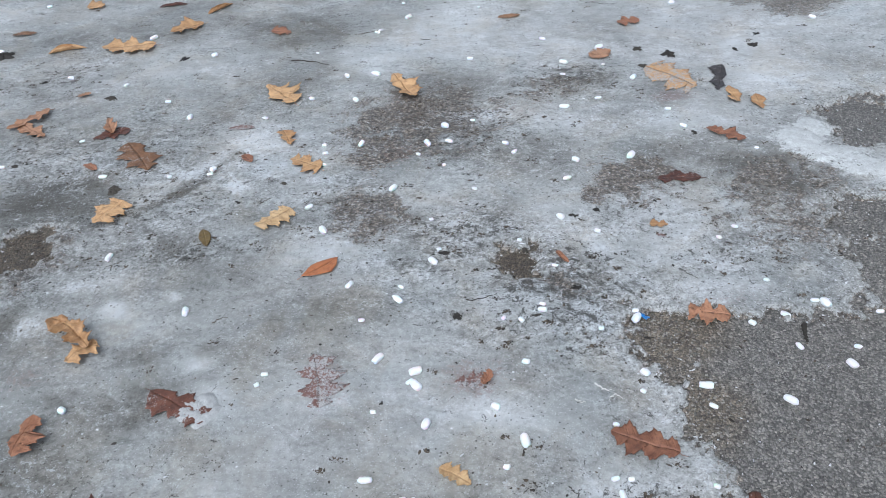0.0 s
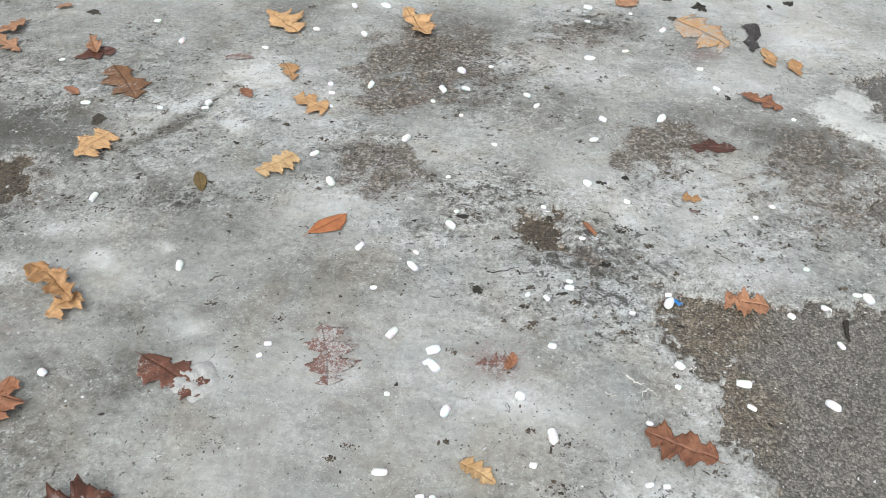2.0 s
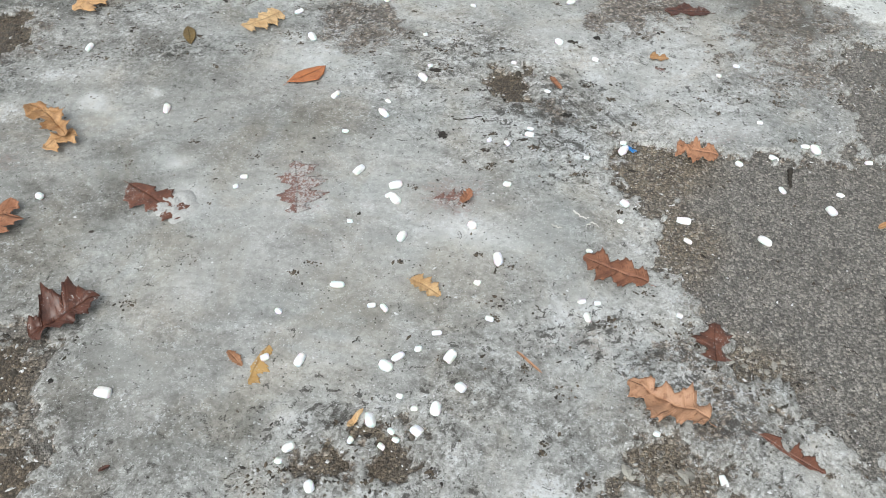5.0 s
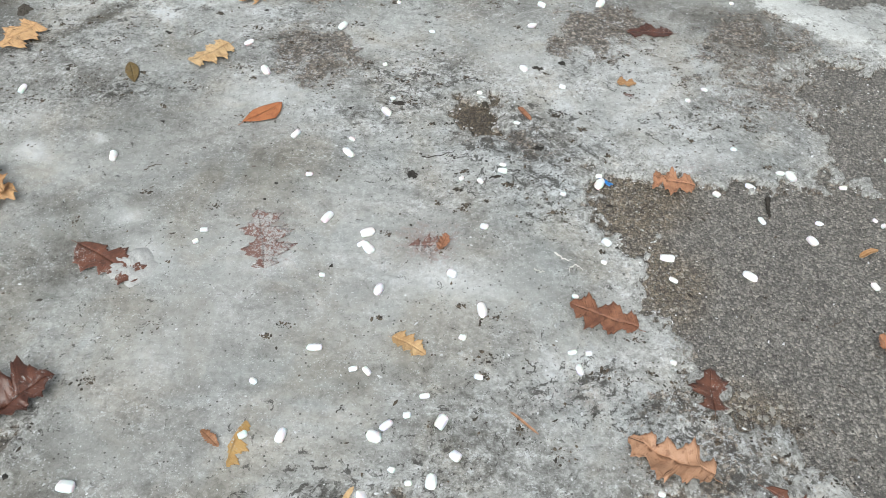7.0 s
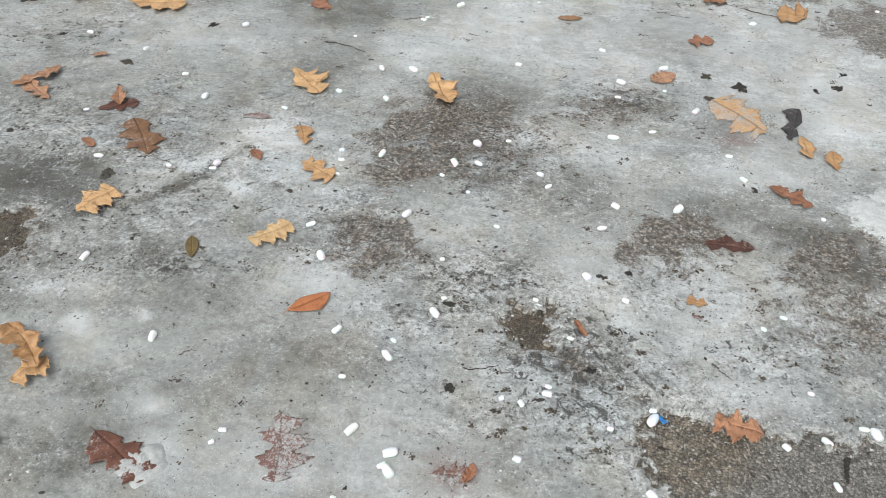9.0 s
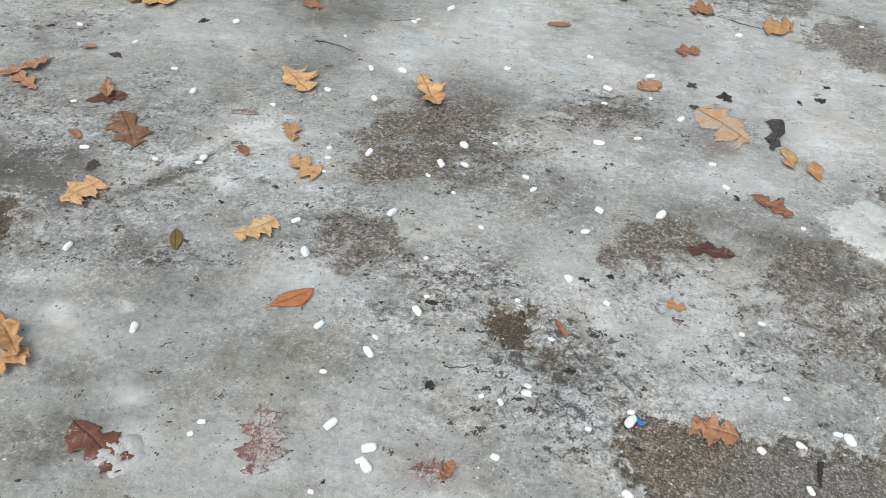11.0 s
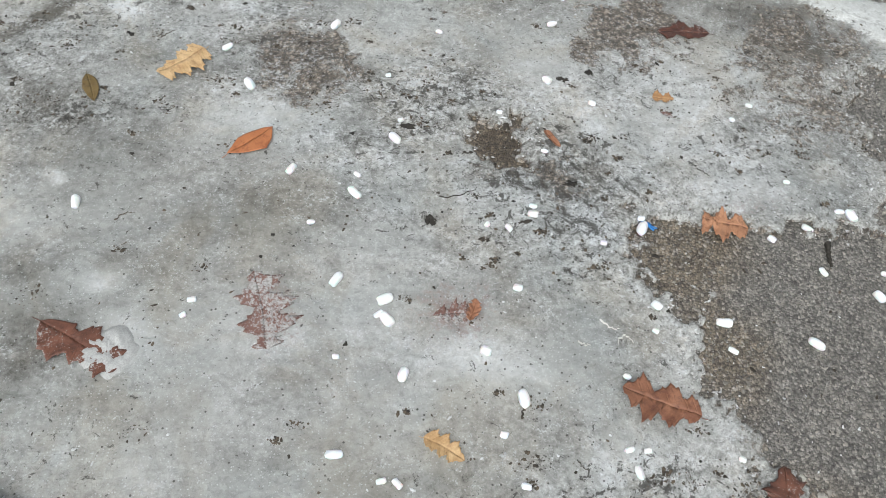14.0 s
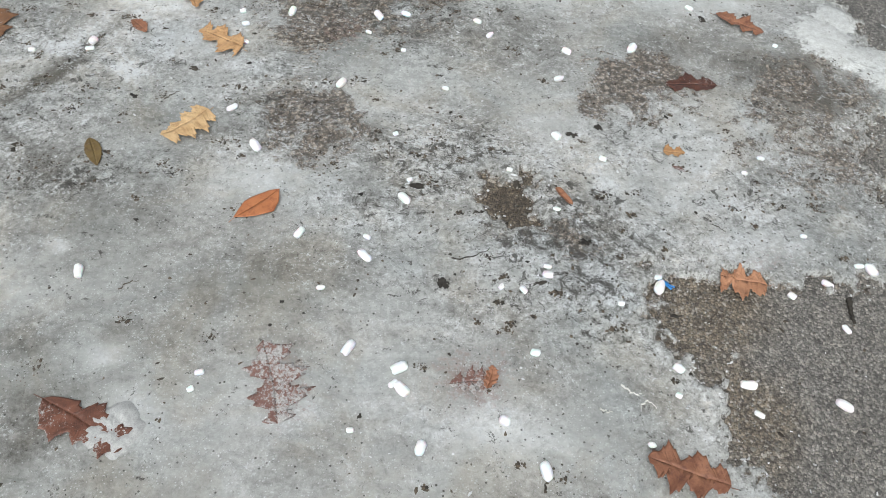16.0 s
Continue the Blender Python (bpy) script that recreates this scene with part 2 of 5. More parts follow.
def plain_material(name, low, high, scale, rough=0.7, island=False):
    n = Nodes(name)
    f = n.add(n.mul(n.noise(scale, 5, 0.65), 0.6), n.mul(n.chance(island), 0.4))
    return n.done(n.ramp(f, (0.3, low), (0.75, high)), rough, n.noise(scale * 3, 3), 0.0008, 0.6)


ASPHALT, ICE, SALT = asphalt_material(), ice_material(), salt_material()
LEAVES = {
    "tan": leaf_material("tan_leaf", (0.34, 0.175, 0.072), (0.58, 0.355, 0.175), (0.22, 0.105, 0.042)),
    "pale": leaf_material("pale_tan_leaf", (0.40, 0.235, 0.10), (0.66, 0.46, 0.25), (0.28, 0.14, 0.05)),
    "orange": leaf_material("orange_leaf", (0.26, 0.118, 0.056), (0.43, 0.24, 0.142), (0.14, 0.05, 0.02)),
    "wetorange": leaf_material("wet_orange_leaf", (0.26, 0.115, 0.045), (0.55, 0.32, 0.14), (0.17, 0.065, 0.028), 0.55, 0.35),
    "rust": leaf_material("red_brown_leaf", (0.175, 0.068, 0.036), (0.335, 0.155, 0.086), (0.07, 0.022, 0.015)),
    "rust2": leaf_material("copper_brown_leaf", (0.24, 0.10, 0.05), (0.42, 0.21, 0.115), (0.10, 0.035, 0.02)),
    "copper": leaf_material("copper_leaf", (0.30, 0.095, 0.035), (0.44, 0.165, 0.065), (0.22, 0.06, 0.025), 0.0, 0.45),
    "brown": leaf_material("brown_leaf", (0.14, 0.065, 0.030), (0.29, 0.15, 0.070), (0.07, 0.028, 0.016), 0.25),
    "maroon": leaf_material("maroon_leaf", (0.036, 0.013, 0.010), (0.125, 0.047, 0.028), (0.025, 0.009, 0.008), 0.2, 0.35),
    "umber": leaf_material("umber_leaf", (0.066, 0.026, 0.017), (0.175, 0.070, 0.042), (0.04, 0.015, 0.011), 0.25, 0.4),
    "olive": leaf_material("olive_leaf", (0.13, 0.085, 0.028), (0.19, 0.13, 0.048), (0.09, 0.05, 0.02), 0.0, 0.45),
    "yellow": leaf_material("yellow_leaf", (0.34, 0.19, 0.06), (0.46, 0.29, 0.11), (0.24, 0.12, 0.04), 0.3, 0.4),
    "ghost": leaf_material("frozen_red_leaf", (0.15, 0.075, 0.060), (0.24, 0.135, 0.110), (0.10, 0.045, 0.036), 0.58, 0.45),
    "black": leaf_material("black_leaf", (0.022, 0.018, 0.018), (0.065, 0.052, 0.048), (0.015, 0.012, 0.012), 0.15, 0.4),
}
SOIL = plain_material("dark_soil", (0.012, 0.010, 0.008), (0.060, 0.050, 0.038), 160, 0.75)
TWIG = plain_material("twig_bark", (0.028, 0.022, 0.017), (0.10, 0.078, 0.055), 150)
THREAD = plain_material("white_thread", (0.55, 0.54, 0.50), (0.74, 0.73, 0.70), 200)
PEBBLE = plain_material("pebbles", (0.056, 0.051, 0.045), (0.37, 0.342, 0.298), 90, 0.55, True)
CHIP = plain_material("stone_chips", (0.10, 0.094, 0.083), (0.46, 0.44, 0.39), 60, 0.6, True)
FLAKE = plain_material("dirt_flakes", (0.018, 0.015, 0.012), (0.13, 0.10, 0.07), 90, 0.8, True)
GRAIN = plain_material("ice_grains", (0.34, 0.345, 0.345), (0.70, 0.71, 0.72), 140, 0.4, True)
FROST = plain_material("frost", (0.10, 0.096, 0.092), (0.48, 0.48, 0.47), 420, 0.45)
PLASTIC = plain_material("blue_plastic", (0.02, 0.14, 0.42), (0.03, 0.22, 0.58), 60, 0.3)

# ---- the lie of the land ----
TABLE = np.random.RandomState(7).rand(256, 256)


def lattice(x, y, scale, shift=0.0):
    """Smooth value noise from 0 to 1."""
    u, v = np.asarray(x, float) * scale + 37.3 + shift, np.asarray(y, float) * scale + 91.7 + shift * 1.7
    i, j = np.floor(u).astype(int), np.floor(v).astype(int)
    f, g = u - i, v - j
    f, g = f * f * (3 - 2 * f), g * g * (3 - 2 * g)
    a, b = TABLE[i % 256, j % 256], TABLE[(i + 1) % 256, j % 256]
    c, d = TABLE[i % 256, (j + 1) % 256], TABLE[(i + 1) % 256, (j + 1) % 256]
    return (a * (1 - f) + b * f) * (1 - g) + (c * (1 - f) + d * f) * g


def cloud(x, y, scale, octaves=4, shift=0.0):
    """Layered noise from -1 to 1."""
    total, weight, most = 0.0, 1.0, 0.0
    for k in range(octaves):
        total = total + weight * (lattice(x, y, scale * 2.03**k, shift + 13.1 * k) * 2 - 1)
        most, weight = most + weight, weight * 0.55
    return total / most


PATCHES = {"bare": [], "grit": [], "dark": [], "frost": [], "snow": [], "rust": [], "worn": [], "soil": [], "chips": [], "milky": [], "grime": []}


def patch(kind, x, y, rx, ry, turn, amount):
    """A patch of the ground, by its middle, half sizes in metres, turn in degrees, and strength."""
    PATCHES[kind].append((x, y, rx, ry, radians(turn), amount))


patch("bare", 0.232, 1.537, 0.036, 0.031, 11, 1)
patch("grit", 0.499, 1.867, 0.053, 0.084, 12, 1.3)
patch("grit", 0.571, 1.886, 0.066, 0.072, 11, 1.3)
patch("grit", 0.432, 1.784, 0.027, 0.035, 10, 1.3)
patch("bare", 0.457, 1.336, 0.030, 0.035, 4, 1)
patch("bare", 0.523, 1.243, 0.061, 0.102, 4, 1)
patch("bare", 0.608, 1.233, 0.099, 0.113, 3, 1)
patch("bare", 0.656, 1.087, 0.165, 0.217, 3, 1)
patch("bare", 0.787, 1.167, 0.170, 0.171, 3, 1)
patch("bare", 0.792, 0.951, 0.183, 0.180, 3, 1)
patch("bare", 0.560, 1.123, 0.063, 0.089, 4, 1)
patch("bare", 0.667, 0.944, 0.086, 0.101, 3, 1)
patch("bare", 0.791, 0.752, 0.105, 0.096, 3, 1)
patch("bare", 0.450, 0.654, 0.059, 0.056, 3, 1)
patch("bare", 0.476, 0.602, 0.089, 0.062, 3, 1)
patch("bare", 0.897, 1.116, 0.166, 0.241, 3, 1)
patch("bare", 1.054, 1.497, 0.087, 0.096, -1, 1)
patch("bare", 1.159, 1.608, 0.078, 0.128, 0, 1)
patch("bare", 1.204, 1.442, 0.161, 0.306, -1, 1)
patch("bare", 1.059, 1.377, 0.065, 0.107, -1, 1)
patch("bare", 1.077, 1.648, 0.118, 0.086, 0, 1)
patch("bare", 1.137, 1.514, 0.101, 0.159, 0, 1)
patch("grit", 0.946, 1.648, 0.117, 0.105, 0, 1)
patch("grit", 1.296, 3.063, 0.182, 0.190, 14, 1.1)
patch("grit", 1.093, 3.473, 0.136, 0.105, 15, 1.2)
patch("grit", 1.343, 3.032, 0.100, 0.140, 14, 1.3)
patch("bare", 1.233, 2.121, 0.111, 0.137, -5, 1)
patch("bare", -0.973, 1.631, 0.059, 0.085, -3, 1)
patch("bare", -0.585, 0.727, 0.034, 0.065, 3, 1)
patch("bare", -0.510, 0.551, 0.028, 0.074, 4, 1)
patch("worn", -0.577, 0.730, 0.053, 0.079, 3, 1.2)
patch("soil", -0.586, 0.729, 0.062, 0.101, 4, 1)
patch("soil", -0.510, 0.551, 0.048, 0.093, 2, 1)
patch("bare", 0.016, 0.658, 0.022, 0.013, 3, 1)
patch("bare", -0.021, 0.606, 0.033, 0.015, 3, 1)
patch("bare", 0.043, 0.625, 0.021, 0.012, 5, 1)
patch("grit", -0.021, 2.223, 0.229, 0.199, 13, 1)
patch("grit", -0.124, 2.036, 0.114, 0.100, 12, 0.8)
patch("grit", -0.129, 1.759, 0.095, 0.111, 12, 1)
patch("grit", 0.535, 1.834, 0.156, 0.102, 11, 0.6)
patch("grit", 0.387, 2.406, 0.147, 0.095, 13, 0.5)
patch("grit", 0.003, 0.613, 0.098, 0.045, 4, 0.75)
patch("grit", 0.521, 0.735, 0.139, 0.092, 4, 0.7)
patch("grit", 0.272, 1.456, 0.121, 0.088, 10, 0.5)
patch("grit", 0.847, 1.676, 0.169, 0.161, 11, 0.55)
patch("grit", 0.931, 1.835, 0.143, 0.123, 11, 0.7)
patch("grit", -0.943, 1.607, 0.098, 0.147, -4, 0.9)
patch("grit", 1.045, 3.433, 0.201, 0.171, 15, 0.8)
patch("dark", -0.971, 1.840, 0.158, 0.139, 12, 1.4)
patch("worn", -0.966, 1.630, 0.085, 0.125, -4, 1.3)
patch("soil", 0.470, 0.619, 0.107, 0.081, 4, 1)
patch("dark", -0.637, 1.889, 0.159, 0.021, 58, 1.2)
patch("frost", -0.618, 1.985, 0.169, 0.040, 58, 0.9)
patch("dark", -1.048, 2.983, 0.384, 0.153, 15, 0.5)
patch("dark", -0.455, 0.722, 0.160, 0.103, 11, 0.5)
patch("dark", -0.546, 1.106, 0.156, 0.157, 10, 0.5)
# two broad faint ones: brightness of the farther ice painted into its colour
patch("frost", 0.212, 1.730, 0.347, 0.166, 4, 0.35)
patch("frost", 0.594, 1.620, 0.191, 0.131, 4, 0.4)
patch("frost", -0.427, 1.235, 0.029, 0.018, 4, 1.5)
patch("frost", -0.663, 1.415, 0.020, 0.024, 3, 1.4)
patch("frost", -0.543, 1.453, 0.019, 0.017, 3, 1.2)
patch("frost", -0.810, 1.367, 0.048, 0.040, 4, 1)
patch("frost", -0.108, 0.677, 0.025, 0.014, 5, 0.9)
patch("frost", -0.502, 1.905, 0.030, 0.038, 14, 1.5)
patch("frost", -0.421, 1.236, 0.025, 0.016, 11, 1.3)
patch("frost", -0.655, 1.401, 0.023, 0.022, 10, 1.2)
patch("frost", 0.300, 2.818, 0.223, 0.098, 14, 0.5)
patch("frost", 0.190, 2.241, 0.061, 0.040, 13, 1.2)
patch("frost", 0.101, 2.221, 0.039, 0.028, 13, 1)
patch("frost", -0.753, 1.511, 0.075, 0.044, 4, 0.9)
patch("dark", -0.908, 2.302, 0.249, 0.135, 13, 0.4)
patch("dark", -0.526, 0.671, 0.138, 0.126, 3, 0.5)
patch("frost", 1.104, 2.705, 0.234, 0.269, 13, 0.5)
patch("frost", 0.719, 2.723, 0.325, 0.231, 13, 0.4)
patch("dark", -0.500, 2.976, 0.244, 0.148, -19, 0.9)
patch("dark", 0.095, 2.453, 0.116, 0.149, 13, 0.6)
patch("dark", 0.643, 2.017, 0.170, 0.096, -9, 0.5)
patch("dark", 0.856, 1.889, 0.177, 0.100, -24, 0.75)
patch("dark", 0.936, 1.816, 0.192, 0.067, -32, 1)
patch("dark", -0.883, 1.376, 0.050, 0.090, -3, 0.9)
patch("dark", -0.679, 2.356, 0.190, 0.202, 13, 0.35)
patch("dark", -0.405, 1.466, 0.221, 0.097, 11, 0.35)
patch("dark", 0.096, 1.745, 0.189, 0.135, 12, 0.25)
patch("dark", -0.291, 0.647, 0.220, 0.078, 3, 0.3)
patch("dark", -0.154, 1.390, 0.160, 0.058, 11, 0.4)
patch("dark", 0.801, 3.478, 0.226, 0.146, 15, 0.3)
patch("dark", -0.410, 1.267, 0.170, 0.105, 4, 0.3)
patch("frost", -0.486, 2.119, 0.103, 0.100, 13, 0.9)
patch("frost", 0.410, 1.583, 0.040, 0.052, 12, 0.9)
patch("frost", 0.746, 2.971, 0.625, 0.313, 14, 0.5)
patch("frost", 0.190, 2.833, 0.457, 0.251, -4, 0.5)
patch("frost", 1.082, 2.470, 0.150, 0.165, 13, 0.9)
patch("frost", -0.674, 1.942, 0.164, 0.102, 12, 0.5)
patch("frost", 0.603, 1.760, 0.089, 0.068, 11, 0.8)
patch("frost", -0.210, 1.599, 0.070, 0.054, 11, 0.6)
patch("frost", -0.949, 1.960, 0.083, 0.136, 13, 0.4)
patch("frost", -0.407, 1.129, 0.043, 0.044, 4, 1)
patch("frost", -0.158, 1.130, 0.053, 0.038, 4, 0.7)
patch("frost", -0.415, 0.761, 0.126, 0.067, 4, 0.4)
patch("frost", 0.143, 1.083, 0.063, 0.043, 4, 0.6)
patch("frost", 0.341, 0.923, 0.057, 0.049, 3, 0.8)
patch("frost", 0.511, 0.786, 0.036, 0.030, 3, 0.8)
patch("frost", 0.266, 0.589, 0.048, 0.026, 4, 0.8)
patch("frost", 0.720, 0.680, 0.058, 0.039, 4, 0.9)
patch("frost", 0.652, 0.784, 0.053, 0.032, 3, 0.5)
patch("frost", 0.628, 1.410, 0.191, 0.041, 11, 0.6)
patch("frost", 0.483, 1.090, 0.051, 0.085, 4, 0.5)
patch("frost", -1.098, 2.682, 0.352, 0.217, 14, 0.4)
patch("frost", 0.185, 1.342, 0.093, 0.065, 11, 0.4)
patch("rust", -0.171, 1.175, 0.044, 0.063, 4, 0.7)
patch("rust", 0.118, 1.170, 0.065, 0.061, 4, 0.7)
patch("rust", 0.733, 2.304, 0.079, 0.047, 12, 0.8)
patch("rust", -0.066, 2.036, 0.056, 0.065, 12, 0.5)
patch("rust", 0.355, 0.853, 0.093, 0.035, 3, 0.4)
patch("rust", 0.665, 1.384, 0.084, 0.032, 10, 0.5)
patch("rust", -0.778, 1.213, 0.058, 0.038, -3, 0.5)
patch("rust", -0.170, 1.495, 0.067, 0.025, 10, 0.3)
patch("rust", 0.102, 0.615, 0.049, 0.054, 4, 0.3)
patch("rust", 0.280, 2.276, 0.124, 0.070, 13, 0.35)
patch("worn", -0.715, 2.039, 0.425, 0.331, 12, 0.55)
patch("worn", 0.272, 1.456, 0.164, 0.117, 11, 1)
patch("worn", 0.329, 1.342, 0.175, 0.078, 11, 0.9)
patch("worn", 0.069, 1.663, 0.134, 0.127, 11, 0.9)
patch("worn", -0.044, 1.553, 0.104, 0.116, 11, 0.7)
patch("worn", 0.436, 2.449, 0.181, 0.130, 13, 0.9)
patch("worn", -0.192, 1.832, 0.117, 0.151, 12, 0.9)
patch("worn", -0.534, 1.608, 0.177, 0.042, 11, 1)
patch("worn", -0.679, 1.819, 0.130, 0.093, 12, 0.8)
patch("worn", 0.077, 2.160, 0.282, 0.189, 12, 0.9)
patch("worn", 0.379, 1.253, 0.118, 0.058, 10, 0.8)
patch("worn", 0.845, 3.327, 0.325, 0.217, 15, 0.8)
patch("worn", 0.551, 1.722, 0.187, 0.111, 11, 0.5)
patch("worn", 0.752, 1.532, 0.170, 0.094, 11, 0.6)
patch("worn", -1.250, 2.643, 0.208, 0.174, 15, 0.6)
patch("worn", -1.114, 2.094, 0.173, 0.184, 13, 0.7)
patch("worn", 0.000, 0.636, 0.150, 0.093, 4, 1)
patch("worn", 0.347, 0.864, 0.103, 0.058, 4, 1)
patch("worn", -0.563, 0.785, 0.082, 0.071, 3, 0.9)
patch("worn", 0.470, 0.816, 0.100, 0.055, 3, 0.9)
patch("worn", 0.217, 0.737, 0.132, 0.122, 3, 0.4)
patch("worn", 0.608, 0.741, 0.131, 0.093, 3, 0.9)
patch("soil", 0.495, 1.291, 0.124, 0.102, 4, 1)
patch("soil", 0.545, 1.094, 0.093, 0.130, 4, 0.7)
patch("soil", 0.606, 0.824, 0.109, 0.101, 4, 0.7)
patch("soil", 0.241, 1.534, 0.091, 0.095, 11, 1)
patch("soil", 0.524, 1.862, 0.185, 0.167, 12, 1)
patch("soil", 1.277, 3.059, 0.322, 0.380, 14, 1)
patch("soil", -0.973, 1.631, 0.127, 0.174, -4, 1)
patch("soil", 0.001, 0.627, 0.116, 0.083, 3, 1)
patch("soil", -0.540, 0.631, 0.050, 0.203, 3, 0.8)
patch("chips", 0.470, 0.619, 0.099, 0.073, 3, 1)
patch("chips", 0.606, 0.824, 0.055, 0.067, 3, 0.5)
patch("dark", -0.729, 1.014, 0.225, 0.391, 4, 0.45)
patch("dark", -0.782, 1.459, 0.187, 0.214, 11, 0.4)
patch("dark", -1.107, 2.396, 0.321, 0.223, 14, 0.4)
patch("dark", -0.613, 0.749, 0.116, 0.150, 4, 0.4)
# paints the far right paler, in place of sky reflected at a grazing angle
patch("frost", 0.935, 3.249, 0.424, 0.313, 14, 0.5)

patch("bare", 0.673, 0.834, 0.055, 0.050, 3, 1)
patch("bare", 0.741, 0.785, 0.060, 0.054, 3, 1)
patch("bare", 0.623, 0.831, 0.035, 0.032, 3, 1)
patch("bare", 0.679, 0.781, 0.035, 0.032, 3, 1)
patch("bare", 0.612, 0.920, 0.040, 0.036, 3, 1)
patch("frost", 0.738, 0.683, 0.040, 0.032, 3, 1.0)
patch("frost", 0.568, 0.761, 0.030, 0.024, 3, 0.7)
patch("worn", 0.657, 0.766, 0.100, 0.080, 3, 1)
patch("worn", 0.560, 0.813, 0.080, 0.064, 3, 1)
patch("grit", 0.513, 0.835, 0.060, 0.048, 3, 0.7)
patch("grit", 0.533, 0.954, 0.050, 0.040, 3, 0.6)

patch("milky", -0.250, 1.050, 0.420, 0.300, 8, 1.1)
patch("milky", -0.150, 0.800, 0.400, 0.160, 8, 1.0)
patch("milky", -0.450, 1.350, 0.300, 0.200, 8, 0.9)
patch("milky", 0.150, 1.050, 0.220, 0.160, 8, 0.7)
patch("milky", -0.750, 2.720, 0.400, 0.160, 8, 0.9)
patch("milky", 0.350, 2.750, 0.500, 0.250, 8, 0.9)
patch("milky", 0.950, 2.550, 0.300, 0.250, 8, 0.8)
patch("milky", 0.660, 1.720, 0.120, 0.100, 8, 0.6)
patch("milky", -0.450, 2.120, 0.140, 0.100, 8, 0.9)
patch("milky", 0.850, 1.900, 0.220, 0.100, 8, 1.0)
patch("milky", -0.200, 2.300, 0.120, 0.100, 8, 0.6)

patch("snow", 1.010, 2.012, 0.069, 0.072, -12, 1)
patch("snow", 1.068, 2.078, 0.050, 0.044, -20, 1)
patch("snow", 1.110, 1.908, 0.056, 0.073, -30, 1)
patch("snow", 1.051, 1.950, 0.088, 0.048, -25, 1)
patch("snow", 1.137, 1.872, 0.086, 0.046, -30, 1)
patch("snow", 1.217, 1.775, 0.063, 0.030, -35, 1)
patch("grime", 0.232, 1.537, 0.050, 0.045, 11, 1)
patch("grime", -0.973, 1.631, 0.085, 0.110, -3, 1)
patch("grime", -0.585, 0.727, 0.050, 0.080, 3, 0.9)
patch("grime", -0.510, 0.551, 0.040, 0.080, 4, 0.9)
patch("grime", 0.010, 0.625, 0.070, 0.040, 4, 0.8)
patch("grime", 0.457, 1.336, 0.040, 0.030, 4, 0.8)

patch("dark", -0.773, 2.393, 0.176, 0.144, 8, 0.35)
patch("dark", -0.427, 2.472, 0.131, 0.203, 8, 0.4)
patch("dark", -0.397, 2.870, 0.168, 0.099, 8, 0.5)
patch("dark", -0.649, 1.633, 0.217, 0.082, 8, 0.3)
patch("dark", 0.046, 2.408, 0.130, 0.099, 8, 0.5)
patch("dark", 0.323, 2.044, 0.287, 0.101, 8, 0.3)
patch("dark", -0.550, 1.232, 0.178, 0.131, 8, 0.35)
patch("dark", -0.413, 1.446, 0.154, 0.084, 8, 0.3)
patch("frost", -0.511, 2.149, 0.088, 0.088, 8, 0.9)
patch("frost", -1.076, 2.578, 0.254, 0.090, 8, 0.5)
patch("frost", -0.613, 2.697, 0.142, 0.148, 8, 0.5)
patch("frost", -0.718, 1.982, 0.082, 0.080, 8, 0.6)
patch("frost", 0.126, 2.874, 0.226, 0.201, 8, 0.6)
patch("frost", 0.537, 2.692, 0.234, 0.219, 8, 0.5)
patch("frost", 1.016, 2.556, 0.155, 0.222, 8, 0.6)
patch("milky", -0.526, 2.146, 0.103, 0.103, 8, 0.8)
patch("milky", -0.948, 2.617, 0.450, 0.125, 8, 0.9)
patch("milky", -0.388, 2.669, 0.211, 0.185, 8, 0.8)
patch("milky", 0.496, 2.963, 0.511, 0.234, 8, 0.8)
patch("milky", 0.140, 2.676, 0.231, 0.198, 8, 0.6)
patch("frost", 0.713, 2.150, 0.137, 0.132, 8, 0.6)
patch("frost", -0.473, 2.013, 0.182, 0.092, 8, 0.5)
patch("frost", 0.483, 2.141, 0.123, 0.097, 8, 0.5)


def reach(kind, x, y, soft):
    """How strongly the patches of one kind cover a place. soft: gaussian; otherwise metres inside the rim."""
    wx = x + 0.022 * cloud(x, y, 9, 3, 3) + 0.010 * cloud(x, y, 40, 3, 5)
    wy = y + 0.022 * cloud(x, y, 9, 3, 8) + 0.010 * cloud(x, y, 40, 3, 11)
    best = np.full(np.shape(x), 0.0 if soft else -9.0)
    for px, py, rx, ry, turn, amount in PATCHES[kind]:
        c, s = math.cos(turn), math.sin(turn)
        u, v = ((wx - px) * c + (wy - py) * s) / rx, ((wy - py) * c - (wx - px) * s) / ry
        d = np.sqrt(u * u + v * v)
        best = np.maximum(best, amount * np.exp(-(d**2.2) * 0.9)) if soft else np.maximum(best, (1 - d) * min(rx, ry))
    return best


def bare_depth(x, y):
    """Metres inside bare ground, negative on ice, with a ragged rim."""
    return reach("bare", x, y, False) + 0.055 * cloud(x, y, 14, 3, 21) + 0.040 * cloud(x, y, 42, 3, 27) + 0.016 * cloud(x, y, 120, 2, 29)


def ground_height(x, y):
    return -0.010 + 0.004 * cloud(x, y, 1.3, 2, 31) + 0.0012 * cloud(x, y, 60, 3, 33)


def ice_height(x, y, bare=None):
    bare = bare_depth(x, y) if bare is None else bare
    melt = np.clip(-bare * 0.55, -0.006, 0.0095)
    snow = np.clip(reach("snow", x, y, True) * 2 - 0.5, 0, 1) * 0.010
    return ground_height(x, y) + melt + 0.0022 * cloud(x, y, 6, 3, 41) + 0.0011 * cloud(x, y, 33, 3, 43) + snow * (bare < 0)


